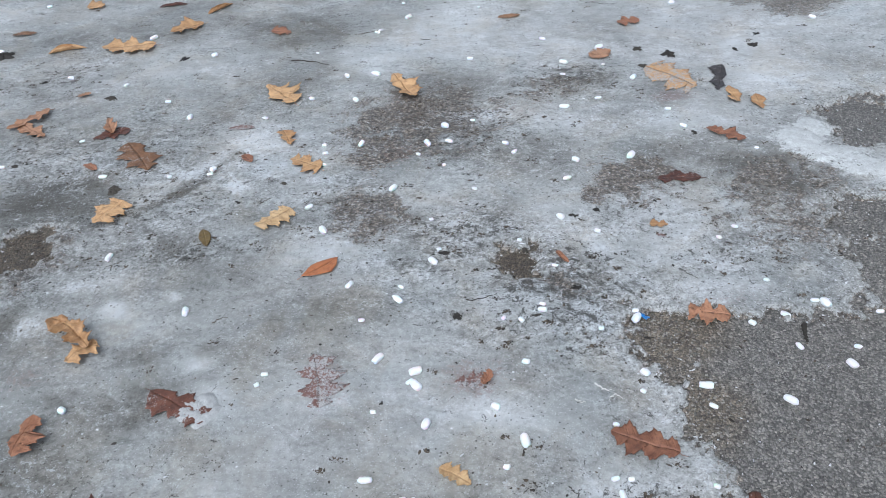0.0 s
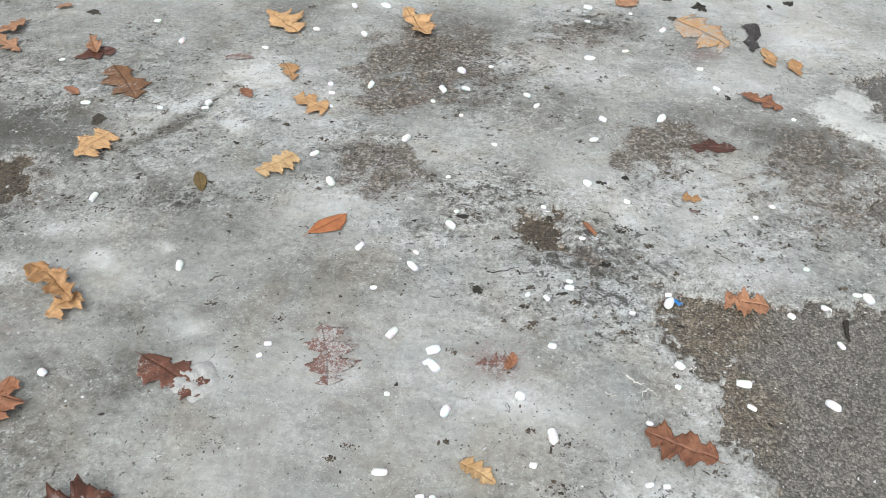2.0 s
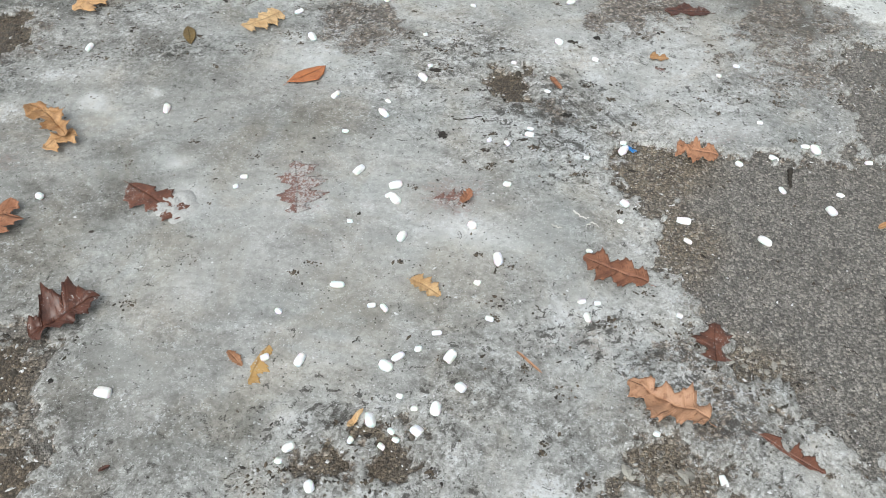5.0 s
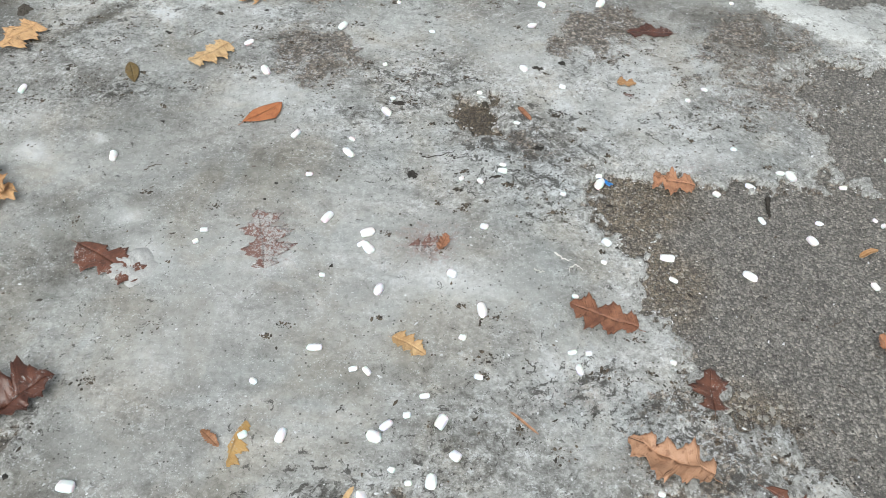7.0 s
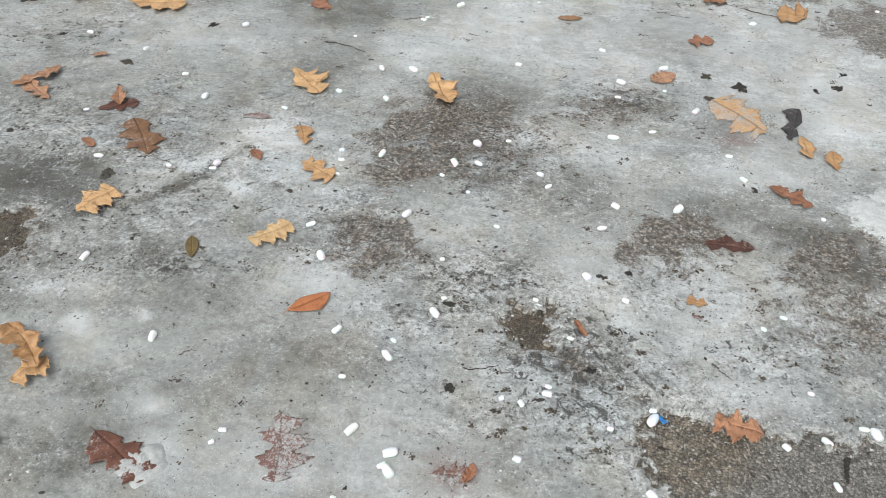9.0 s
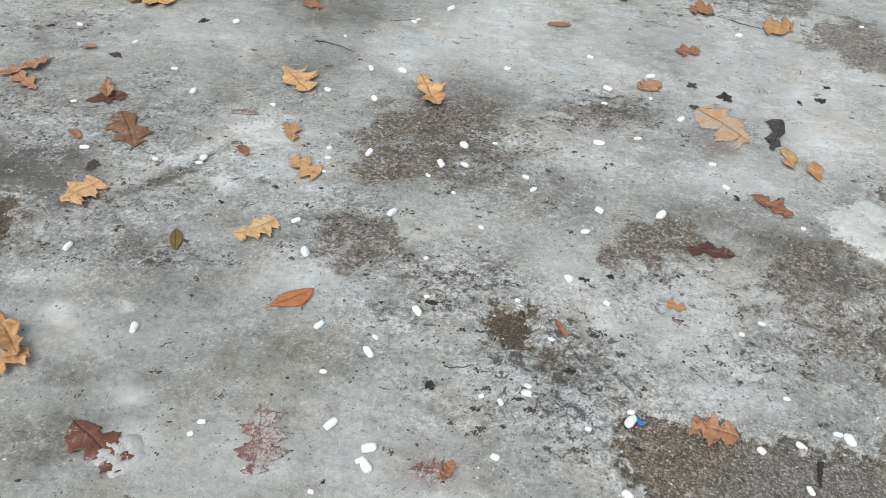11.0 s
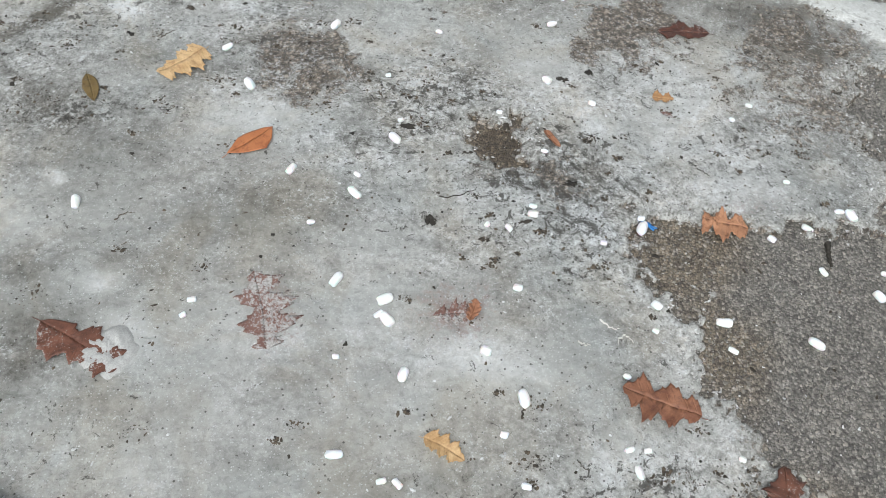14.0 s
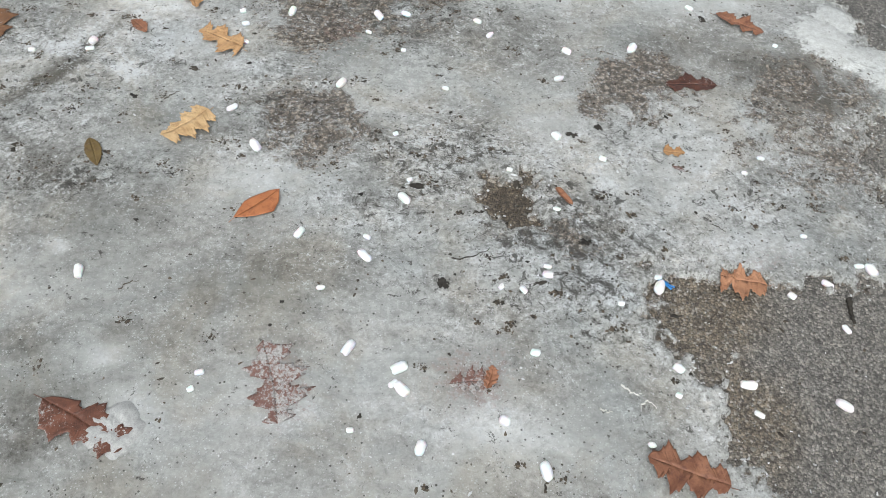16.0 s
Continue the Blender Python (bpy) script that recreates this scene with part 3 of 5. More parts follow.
# heights on a fine net, to look up quickly
NET = 0.005
net_x, net_y = np.meshgrid(np.arange(-2.2, 2.3, NET), np.arange(0.3, 4.3, NET))
NET_TOP = np.maximum(ground_height(net_x, net_y), ice_height(net_x, net_y))


def top(x, y):
    """The height on which things lie."""
    u = np.clip((np.asarray(x, float) + 2.2) / NET, 0, NET_TOP.shape[1] - 1.01)
    v = np.clip((np.asarray(y, float) - 0.3) / NET, 0, NET_TOP.shape[0] - 1.01)
    i, j = np.floor(u).astype(int), np.floor(v).astype(int)
    f, g = u - i, v - j
    low = NET_TOP[j, i] * (1 - f) + NET_TOP[j, i + 1] * f
    return low * (1 - g) + (NET_TOP[j + 1, i] * (1 - f) + NET_TOP[j + 1, i + 1] * f) * g


def spaced(*stretches):
    """Coordinates from stretches of (start, end, step), closed at the far ends by wider and wider steps."""
    inner = np.concatenate([np.arange(a, b, s) for a, b, s in stretches])
    far = 0.05 * 1.6 ** np.arange(1, 16)
    return np.concatenate([inner[0] - np.cumsum(far)[::-1], inner, inner[-1] + np.cumsum(far)])


def sheet(name, xs, ys, height, material):
    gx, gy = np.meshgrid(xs, ys)
    nx, ny = len(xs), len(ys)
    corner = (np.arange(ny - 1)[:, None] * nx + np.arange(nx - 1)).ravel()
    quads = np.stack([corner, corner + 1, corner + nx + 1, corner + nx], 1)
    me = bpy.data.meshes.new(name)
    me.vertices.add(nx * ny)
    me.vertices.foreach_set("co", np.stack([gx.ravel(), gy.ravel(), height(gx, gy).ravel()], 1).ravel())
    me.loops.add(quads.size)
    me.loops.foreach_set("vertex_index", quads.ravel())
    me.polygons.add(len(quads))
    me.polygons.foreach_set("loop_start", np.arange(0, quads.size, 4))
    me.update(calc_edges=True)
    me.shade_smooth()
    me.materials.append(material)
    return new(name, me), gx.ravel(), gy.ravel()


def paint(ob, name, r, g, b, a):
    layer = ob.data.attributes.new(name, "FLOAT_COLOR", "POINT")
    layer.data.foreach_set("color", np.stack([r, g, b, a], 1).ravel().astype(np.float32))


ground, gx, gy = sheet("ground", spaced((-2.0, 0.3, 0.02), (0.3, 1.7, 0.007), (1.7, 2.2, 0.02)), spaced((0.4, 2.0, 0.007), (2.0, 4.2, 0.015)), ground_height, ASPHALT)
paint(ground, "soil", reach("soil", gx, gy, True), reach("grime", gx, gy, True), 0 * gx, 0 * gx)
tagged(ground, "worn dark asphalt with pale stone chips and damp grit", "ground", kind="structure")

ice, ix, iy = sheet("ice", spaced((-2.0, -1.3, 0.012), (-1.3, 1.5, 0.006), (1.5, 2.1, 0.012)), spaced((0.42, 2.4, 0.005), (2.4, 4.2, 0.009)), ice_height, ICE)
tagged(ice, "dirty grey ice sheet with frost, grit and melted holes", "ice", kind="structure")
bare = bare_depth(ix, iy)
paint(ice, "sheet", np.clip(-bare / 0.08, 0, 1), reach("grit", ix, iy, True), reach("frost", ix, iy, True), reach("dark", ix, iy, True))
paint(ice, "stain", reach("snow", ix, iy, True), reach("rust", ix, iy, True), np.clip(0.35 * cloud(ix, iy, 5, 3, 51) + reach("worn", ix, iy, True) + 0.7 * np.exp(-np.abs(bare) / 0.07), 0, 1.3), np.clip(reach("milky", ix, iy, True), 0, 1))


def part(name, bm, material, parent=None, label=""):
    """Links a bmesh as one mesh object, under a thing or a part."""
    me = bpy.data.meshes.new(name)
    bm.to_mesh(me)
    bm.free()
    me.shade_smooth()
    me.materials.append(material)
    ob = new(name, me)
    ob.parent = parent
    return tagged(ob, label)


# ---- leaves ----
def rim_points(kind, half, rng):
    """One side of a leaf's outline, from the base (0, 0) to the tip (1, 0): along and across."""
    if kind in ("smooth", "roll"):
        pts = [(u, half * math.sin(math.pi * u**0.85) ** 0.8 * rng.uniform(0.92, 1.04)) for u in np.linspace(0.02, 0.98, 14)]
    elif kind == "round":
        pts = []
        for k, u in enumerate(np.linspace(0.03, 0.97, 19)):
            w = half * math.sin(math.pi * u**0.9) ** 0.6
            pts.append((u + rng.uniform(-0.015, 0.015), w * (rng.uniform(0.80, 1.10) if k % 2 else rng.uniform(0.50, 0.85))))
    elif kind == "star":
        pts = [(0.03, half * 0.10), (0.09, half * 0.26)]
        for u, w in ((0.25, 0.66), (0.52, 1.08), (0.77, 0.80)):
            u, w = u + rng.uniform(-0.025, 0.025), half * w * rng.uniform(0.82, 1.15)
            sinus = rng.uniform(0.20, 0.38)
            pts += [(u - 0.120, sinus * w + 0.01), (u - 0.070, 0.50 * w), (u - 0.045, 0.80 * w), (u - 0.010, 0.72 * w), (u + 0.095, 1.14 * w)]
            pts += [(u + 0.070, 0.74 * w), (u + 0.120, 0.62 * w), (u + 0.080, 0.44 * w), (u + 0.105, sinus * 0.9 * w + 0.01)]
        pts += [(0.90, half * 0.26), (0.945, half * 0.30), (0.945, half * 0.16), (0.975, half * 0.10)]
    else:
        pts = [(0.03, half * 0.12), (0.08, half * 0.34)]
        for u, w in ((0.24, 0.58), (0.50, 0.96), (0.75, 0.92)):
            u, w = u + rng.uniform(-0.02, 0.02), half * w * rng.uniform(0.85, 1.12)
            sinus = rng.uniform(0.38, 0.66)
            pts += [(u - 0.115, sinus * w), (u - 0.080, 0.72 * w), (u - 0.052, 0.92 * w), (u - 0.020, 0.84 * w), (u + 0.062, 1.10 * w)]
            pts += [(u + 0.058, 0.86 * w), (u + 0.130, 0.86 * w), (u + 0.098, 0.64 * w), (u + 0.118, sinus * 0.9 * w)]
        pts += [(0.905, half * 0.32), (0.95, half * 0.36), (0.945, half * 0.22), (0.975, half * 0.16)]
    pts = [(0.0, 0.004)] + pts + [(1.0, 0.0)]
    out = []
    for (a, b), (c, d) in zip(pts, pts[1:]):
        out += [(a, b), ((a + c) / 2 + rng.uniform(-0.006, 0.006), max(0.0, (b + d) / 2 + rng.uniform(-0.006, 0.006)))]
    return out + [pts[-1]]


def lobed_rim(lobes, depth, rng):
    """One side of a lobed outline from base to tip. lobes: how far along and across each pointed lobe reaches; depth: how much blade is left in the bays."""
    pts, last = [(0.0, 0.004)], (0.0, 0.0)
    for n, (u, v) in enumerate(lobes):
        # the bays grow deeper towards the tip
        left = depth * (1.55 - 0.9 * min(1.0, max(0.0, u)))
        if n:
            bay = (last[0] + (u - last[0]) * rng.uniform(0.42, 0.55), (v + last[1]) * 0.5 * left * rng.uniform(0.88, 1.15))
        else:
            bay = (max(0.015, u * 0.18), v * (0.9 if depth > 0.9 else 0.40))
        if depth > 0.9:
            pts, last = pts + [(u, v)], (u, v)
            continue
        pts += [bay]
        v *= 1.06
        reach_u, reach_v = u - bay[0], v - bay[1]
        pts += [(bay[0] - 0.01 + reach_u * 0.30, bay[1] + reach_v * 0.34)]
        if reach_v > 0.10:
            pts += [(bay[0] + reach_u * 0.46, bay[1] + reach_v * rng.uniform(0.66, 0.76)), (bay[0] + reach_u * 0.64, bay[1] + reach_v * rng.uniform(0.56, 0.64))]
        pts += [(bay[0] + reach_u * 0.90, bay[1] + reach_v * 0.84), (u + 0.012, v)]
        ahead = lobes[n + 1][0] if n + 1 < len(lobes) else 1.0
        gap = max(0.04, ahead - u)
        pts += [(u + gap * 0.10, v * 0.78), (u + gap * 0.16, v * (depth * 0.55 + 0.40))]
        if gap > 0.2:
            pts += [(u + gap * 0.30, v * (depth * 0.5 + 0.44)), (u + gap * 0.31, v * (depth + 0.08))]
        last = (u, v)
    tail = max(0.06, 1.0 - last[0])
    pts += [(1.0 - tail * 0.5, last[1] * depth * 0.72), (1.0 - tail * 0.22, last[1] * 0.26 + 0.012), (1.0, 0.0)]
    out = []
    for (a, b), (c, d) in zip(pts, pts[1:]):
        out += [(a, b), ((a + c) / 2 + rng.uniform(-0.007, 0.007), max(0.0, (b + d) / 2 + rng.uniform(-0.007, 0.007)))]
    return out + [pts[-1]]


def leaf(kind, x0, y0, x1, y1, shape, other, tint, curl, label):
    """A fallen leaf from its stalk end to its tip, lying on what is below it. shape and other: the lobes of each side, or shape alone as width over length."""
    rng = random.Random(f"{x0:.3f}{y0:.3f}")
    lobed = other is not None
    if lobed:
        aspect = 2 * max(v for _, v in (*shape, *other))
    else:
        aspect = shape * 1.35 if kind in ("oak", "ghost", "star") else shape
    length, turn = math.hypot(x1 - x0, y1 - y0), math.atan2(y1 - y0, x1 - x0)
    c, s = math.cos(turn), math.sin(turn)
    flat = kind == "ghost"
    z0 = float(top(x0, y0))
    name = "oak_leaf" if kind in ("oak", "ghost", "star") else "leaf_piece" if kind in ("round", "roll") else "oval_leaf"
    thing = new(name)
    thing.empty_display_size = 0.02
    thing.matrix_basis = Matrix.Translation((x0, y0, z0)) @ Matrix.Rotation(turn, 4, "Z")
    tagged(thing, label, "leaf", "fallen leaves")
    bow, ripple, lift = rng.uniform(-0.05, 0.05), rng.uniform(0, 50), rng.choice((0.15, 0.6, 1.0))
    steep = [rng.uniform(0.4, 1.3), rng.uniform(0.4, 1.3)]

    def place(u, v, side):
        """From along and across, in lengths, to the leaf's own metres."""
        w = abs(v) / (aspect * 0.5 + 1e-6)
        lx, ly = u * length, (v + bow * math.sin(math.pi * u)) * length
        rise = curl * (steep[side] * w**2.2 * 0.55 + lift * max(0, u - 0.55) ** 2 * 2.0)
        rise += curl * 1.1 * (0.5 + 0.5 * float(cloud(u * length, v * length + ripple, 34, 3, 61)))
        rise += 0.45 * curl * abs(math.sin(u * 14 - w * 2.0 + ripple)) * w
        if kind == "roll":
            a = min(1.0, w) * 2.1 * (1 if v >= 0 else -1)
            r = aspect * length / 4.2
            ly, rise = r * math.sin(a) + bow * math.sin(math.pi * u) * length, r * (1 - math.cos(a)) * min(1, curl / 0.01)
        base = float(top(x0 + lx * c - ly * s, y0 + lx * s + ly * c)) - z0
        return lx, ly, base + (0.0006 if flat else 0.0022) + rise

    bm = bmesh.new()
    layer = bm.verts.layers.float_color.new("blade")
    steps = 5
    for side, sign in ((0, 1), (1, -1)):
        if lobed:
            rim = lobed_rim(shape if side == 0 else other, {"star": 0.40, "ghost": 0.34, "smooth": 0.92}.get(kind, 0.48), rng)
        else:
            rim = rim_points("star" if kind == "ghost" else kind, aspect * 0.5, rng)
        foot = np.maximum.accumulate([max(0.0, u - 0.45 * v) for u, v in rim])
        foot = foot / foot[-1]
        rows = []
        for (u, v), f in zip(rim, foot):
            row = []
            for m in range(steps + 1):
                q = m / steps
                uu, vv = f + (u - f) * q, v * q
                p = bm.verts.new(place(uu, vv * sign, side))
                nerve = max(0.0, 1 - abs(vv) / 0.012)
                nerve = max(nerve, 0.8 * max(0.0, 1 - abs(((uu - 0.55 * vv) * 9.0) % 1.0 - 0.5) / 0.07) * (vv < aspect * 0.45))
                p[layer] = (vv / aspect, uu, nerve, 1)
                row.append(p)
            rows.append(row)
        for ra, rb in zip(rows, rows[1:]):
            for m in range(steps):
                quad = [ra[m], rb[m], rb[m + 1], ra[m + 1]]
                bm.faces.new(quad if sign < 0 else quad[::-1])
    bmesh.ops.remove_doubles(bm, verts=bm.verts[:], dist=0.00025)
    bmesh.ops.dissolve_degenerate(bm, dist=0.0001, edges=bm.edges[:])
    bm.verts.index_update()
    tops, skin, rims = bm.verts[:], bm.faces[:], [e for e in bm.edges if e.is_boundary]
    under = {}
    for v in tops:
        w = bm.verts.new(v.co - Vector((0, 0, 0.0025 if flat else 0.0006)))
        w[layer] = v[layer]
        under[v] = w
    for f in skin:
        bm.faces.new([under[v] for v in reversed(f.verts)])
    for e in rims:
        a, b = e.verts
        bm.faces.new((a, b, under[b], under[a]))
    bmesh.ops.recalc_face_normals(bm, faces=bm.faces[:])
    part("blade", bm, LEAVES[tint], thing)
    if kind in ("oak", "star", "smooth") and tint not in ("black", "ghost"):
        bm = bmesh.new()
        rings = []
        for k in range(13):
            u = -0.11 + k * 0.08
            lx, ly, lz = place(u, 0.0, 0) if u > 0 else (u * length, u * u * length * rng.uniform(-1, 1), 0.0012 + float(top(x0 + u * length * c, y0 + u * length * s)) - z0)
            r = length * (0.0042 * (1 - k / 14) + 0.001)
            rings.append([bm.verts.new((lx, ly + r * math.cos(a), lz + r * 0.9 * math.sin(a))) for a in np.linspace(0, 2 * math.pi, 6)[:-1]])
        for ra, rb in zip(rings, rings[1:]):
            for m in range(5):
                bm.faces.new((ra[m], ra[(m + 1) % 5], rb[(m + 1) % 5], rb[m]))
        bm.faces.new(rings[0][::-1]), bm.faces.new(rings[-1])
        part("stalk", bm, LEAVES[tint], thing)
    return thing


leaf("oak", -0.983, 2.872, -1.171, 2.844, ((0.16, 0.41), (0.46, 0.46), (0.75, 0.28),), ((0.22, 0.14), (0.49, 0.36), (0.81, 0.36),), "tan", 0.012, "pale tan oak leaf with deep pointed lobes lying on the ice")
leaf("roll", -1.366, 2.837, -1.242, 2.885, .4, None, "tan", .016, "rolled tan oak leaf lying on grey ice")
leaf("oak", -0.854, 3.057, -0.958, 2.973, ((0.41, 0.33), (0.84, 0.39),), ((0.13, 0.2), (0.29, 0.54),), "tan", 0.012, "curled tan oak leaf lying on grey ice")
leaf("roll", -0.861, 3.156, -0.786, 3.259, .4, None, "tan", .008, "narrow tan leaf piece on the ice")
leaf("oak", -1.380, 3.283, -1.307, 3.286, ((0.1, 1.01), (0.58, 0.67),), ((0.46, 0.5), (0.92, 0.5),), "tan", 0.008, "small tan oak leaf on grey ice")
leaf("roll", -1.080, 3.256, -0.972, 3.279, .5, None, "maroon", .003, "dark wet leaf flattened into grey ice")
leaf("star", -0.580, 2.948, -0.501, 2.922, ((0.1, 0.47), (0.48, 0.47),), ((0.62, 0.39), (0.96, 0.32),), "rust", 0.005, "dark red-brown oak leaf on wet ice")
leaf("star", -1.182, 2.389, -1.265, 2.261, ((0.4, 0.28), (0.88, 0.24),), ((0.22, 0.15), (0.43, 0.09), (0.67, 0.14),), "orange", 0.014, "orange-brown oak leaf with a raised edge on the ice")
leaf("star", -1.235, 2.297, -1.128, 2.211, ((0.27, 0.15), (0.6, 0.21),), ((0.42, 0.24), (0.77, 0.25), (0.92, 0.13),), "orange", 0.008, "small orange-brown oak leaf tucked under another leaf")
leaf("round", -1.122, 2.469, -1.085, 2.489, .8, None, "orange", .006, "small torn orange leaf piece on the ice")
leaf("star", -0.883, 2.241, -0.977, 2.185, ((0.19, 0.27), (0.49, 0.37), (0.78, 0.18),), ((0.26, 0.21), (0.57, 0.31),), "maroon", 0.004, "dark maroon leaf pressed flat on the ice")
leaf("star", -0.921, 2.206, -0.967, 2.300, ((0.29, 0.19),), ((0.37, 0.22), (0.74, 0.15),), "orange", 0.016, "orange leaf standing folded on a dark maroon leaf")
leaf("oak", -0.859, 2.154, -0.756, 1.995, ((0.24, 0.17), (0.73, 0.28), (0.91, 0.16),), ((0.16, 0.23), (0.41, 0.31), (0.75, 0.26), (0.84, 0.11),), "brown", 0.003, "brown mottled broad oak leaf frozen flat to the ice")
leaf("oak", -0.404, 2.358, -0.512, 2.486, ((0.1, 0.19), (0.47, 0.27),), ((0.17, 0.26), (0.48, 0.45), (0.71, 0.34), (0.73, 0.12),), "tan", 0.012, "light tan broad lobed leaf with dark midrib on ice")
leaf("oak", -0.109, 2.525, -0.033, 2.342, ((0.16, 0.1), (0.48, 0.28), (0.78, 0.2),), ((0.45, 0.16), (0.84, 0.19),), "tan", 0.016, "tan oak leaf cupped upwards on grey ice")
leaf("star", -0.413, 2.187, -0.379, 2.095, ((0.45, 0.29), (0.81, 0.21),), ((0.18, 0.23), (0.55, 0.21),), "tan", 0.007, "small ragged tan leaf on pale ice")
leaf("star", -0.275, 1.963, -0.368, 2.020, ((-0.02, 0.33), (0.29, 0.44), (0.71, 0.26)), ((0.24, 0.27), (0.65, 0.34), (0.94, 0.29)), "tan", 0.009, "golden tan oak leaf with sharp lobes on grey ice")
leaf("star", -0.771, 1.839, -0.824, 1.746, ((0.13, 0.44), (0.46, 0.51), (0.87, 0.65), (0.9, 0.3),), ((0.13, 0.34), (0.54, 0.4),), "tan", 0.01, "golden tan oak leaf with pointed lobes on ice")
leaf("oak", -0.328, 1.777, -0.406, 1.699, ((0.12, 0.33), (0.4, 0.45), (0.63, 0.39), (0.95, 0.36),), ((0.19, 0.24), (0.41, 0.27), (0.69, 0.17),), "pale", 0.01, "pale tan oak leaf with toothed lobes on ice")
leaf("smooth", -0.534, 1.703, -0.508, 1.630, .38, None, "olive", .002, "small olive-brown oval leaf frozen to the ice")
leaf("smooth", -0.263, 1.502, -0.187, 1.566, ((0.36, 0.2), (0.65, 0.16)), ((0.29, 0.2), (0.59, 0.33)), "copper", .004, "smooth copper-orange half leaf lying on ice")
leaf("star", -0.780, 1.380, -0.662, 1.275, ((0.23, 0.1), (0.51, 0.2), (0.82, 0.14)), ((0.23, 0.19), (0.42, 0.25), (0.71, 0.22)), "tan", 0.026, "crumpled tan oak leaf with upturned lobes on ice")
leaf("oak", -0.668, 1.312, -0.703, 1.244, ((0.43, 0.63), (0.91, 0.5)), ((0.16, 0.09), (0.44, 0.3)), "tan", 0.016, "torn tan oak leaf beside a crumpled leaf")
leaf("oak", -0.507, 1.168, -0.386, 1.083, ((0.32, 0.14), (0.54, 0.25), (0.94, 0.21),), ((0.38, 0.31), (0.59, 0.22), (0.88, 0.19),), "umber", 0.003, "dark maroon oak leaf half buried in frost")
leaf("ghost", -0.176, 1.113, -0.203, 1.253, ((0.04, 0.14), (0.34, 0.27), (0.69, 0.27)), ((0.04, 0.18), (0.31, 0.4), (0.56, 0.38), (0.88, 0.3)), "ghost", .001, "reddish leaf frozen inside the ice under speckled frost")
leaf("round", 0.132, 1.150, 0.147, 1.188, .6, None, "rust", .010, "small curled red-brown leaf tip sticking out of ice")
leaf("ghost", 0.077, 1.165, 0.142, 1.166, .6, None, "ghost", .001, "faded red leaf stain frozen inside the ice")
leaf("oak", 0.050, 0.963, 0.105, 0.925, ((0.19, 0.28), (0.44, 0.29), (0.7, 0.25),), ((0.31, 0.24), (0.52, 0.3), (0.73, 0.27),), "pale", 0.008, "ragged pale tan leaf with eaten edges on ice")
leaf("oak", 0.462, 0.980, 0.351, 1.029, ((0.12, 0.16), (0.36, 0.32), (0.68, 0.39), (0.84, 0.24)), ((0.16, 0.21), (0.43, 0.29), (0.79, 0.29)), "rust", 0.01, "large red-brown oak leaf with pointed lobes on ice")
leaf("oak", 0.523, 0.712, 0.406, 0.775, ((0.13, 0.23), (0.3, 0.26), (0.56, 0.42), (0.9, 0.24),), ((0.06, 0.18), (0.32, 0.3), (0.6, 0.19), (0.78, 0.17),), "orange", 0.022, "large orange-brown oak leaf curled at the ice edge")
leaf("star", 0.554, 0.823, 0.564, 0.901, ((0.09, 0.31), (0.49, 0.47),), ((0.06, 0.3), (0.69, 0.36),), "umber", 0.006, "red-brown lobed leaf at the edge of the ice")
leaf("star", 0.645, 1.335, 0.560, 1.349, ((0.23, 0.4), (0.6, 0.55), (1.0, 0.36)), ((0.25, 0.24), (0.55, 0.3), (0.93, 0.2)), "rust2", 0.008, "copper-brown oak leaf lying on wet asphalt")
leaf("star", 0.597, 0.696, 0.681, 0.636, ((0.26, 0.15), (0.44, 0), (0.5, 0.25), (0.77, 0.17),), ((0.79, 0.07),), "umber", 0.002, "wet red-brown leaf stuck flat on thin ice")
leaf("oak", -0.559, 0.803, -0.466, 0.886, ((0.11, 0.18), (0.44, 0.52), (0.77, 0.42),), ((0.1, 0.18), (0.51, 0.31), (0.74, 0.24),), "maroon", 0.026, "dark maroon lobed leaf frozen at its base")
leaf("oak", -0.707, 1.104, -0.710, 1.009, ((0.22, 0.28), (0.63, 0.58), (0.9, 0.38),), ((0.24, 0.15), (0.68, 0.19),), "rust2", 0.018, "brown cupped oak leaf lying on grey ice")
leaf("ghost", -0.168, 0.812, -0.186, 0.736, ((0.18, 0.17), (0.59, 0.32), (0.89, 0.22),), ((0.6, 0.09),), "yellow", 0.001, "yellow leaf frozen inside the ice")
leaf("round", -0.231, 0.795, -0.201, 0.766, .45, None, "orange", .003, "small orange leaf fragment on the ice")
leaf("roll", -0.023, 0.673, -0.002, 0.705, .42, None, "pale", .006, "narrow tan leaf piece beside gritty ice")
leaf("roll", 0.233, 0.826, 0.274, 0.786, .16, None, "orange", .005, "thin orange leaf stalk piece on the ice")
leaf("roll", 0.313, 1.563, 0.336, 1.520, .5, None, "rust", .006, "small folded red-brown leaf on the ice")
leaf("star", 0.540, 1.651, 0.583, 1.646, ((0.27, 0.47), (0.79, 0.39)), ((0.2, 0.28), (0.62, 0.3)), "tan", .003, "tan leaf fragment frozen on the ice")
leaf("round", 0.548, 1.612, 0.569, 1.597, .5, None, "ghost", .001, "faint red leaf fragment frozen in the ice")
leaf("oak", 0.709, 1.846, 0.597, 1.852, ((0.43, 0.19), (0.85, 0.23),), ((0.22, 0.23), (0.53, 0.32),), "maroon", 0.001, "dark maroon leaf frozen flat at the ice edge")
leaf("oak", 0.693, 2.506, 0.819, 2.352, ((0.06, 0.37), (0.25, 0.39), (0.54, 0.34),), ((0.42, 0.37), (0.76, 0.46), (1.03, 0.33),), "wetorange", 0.001, "large wet orange oak leaf frozen flat in the ice")
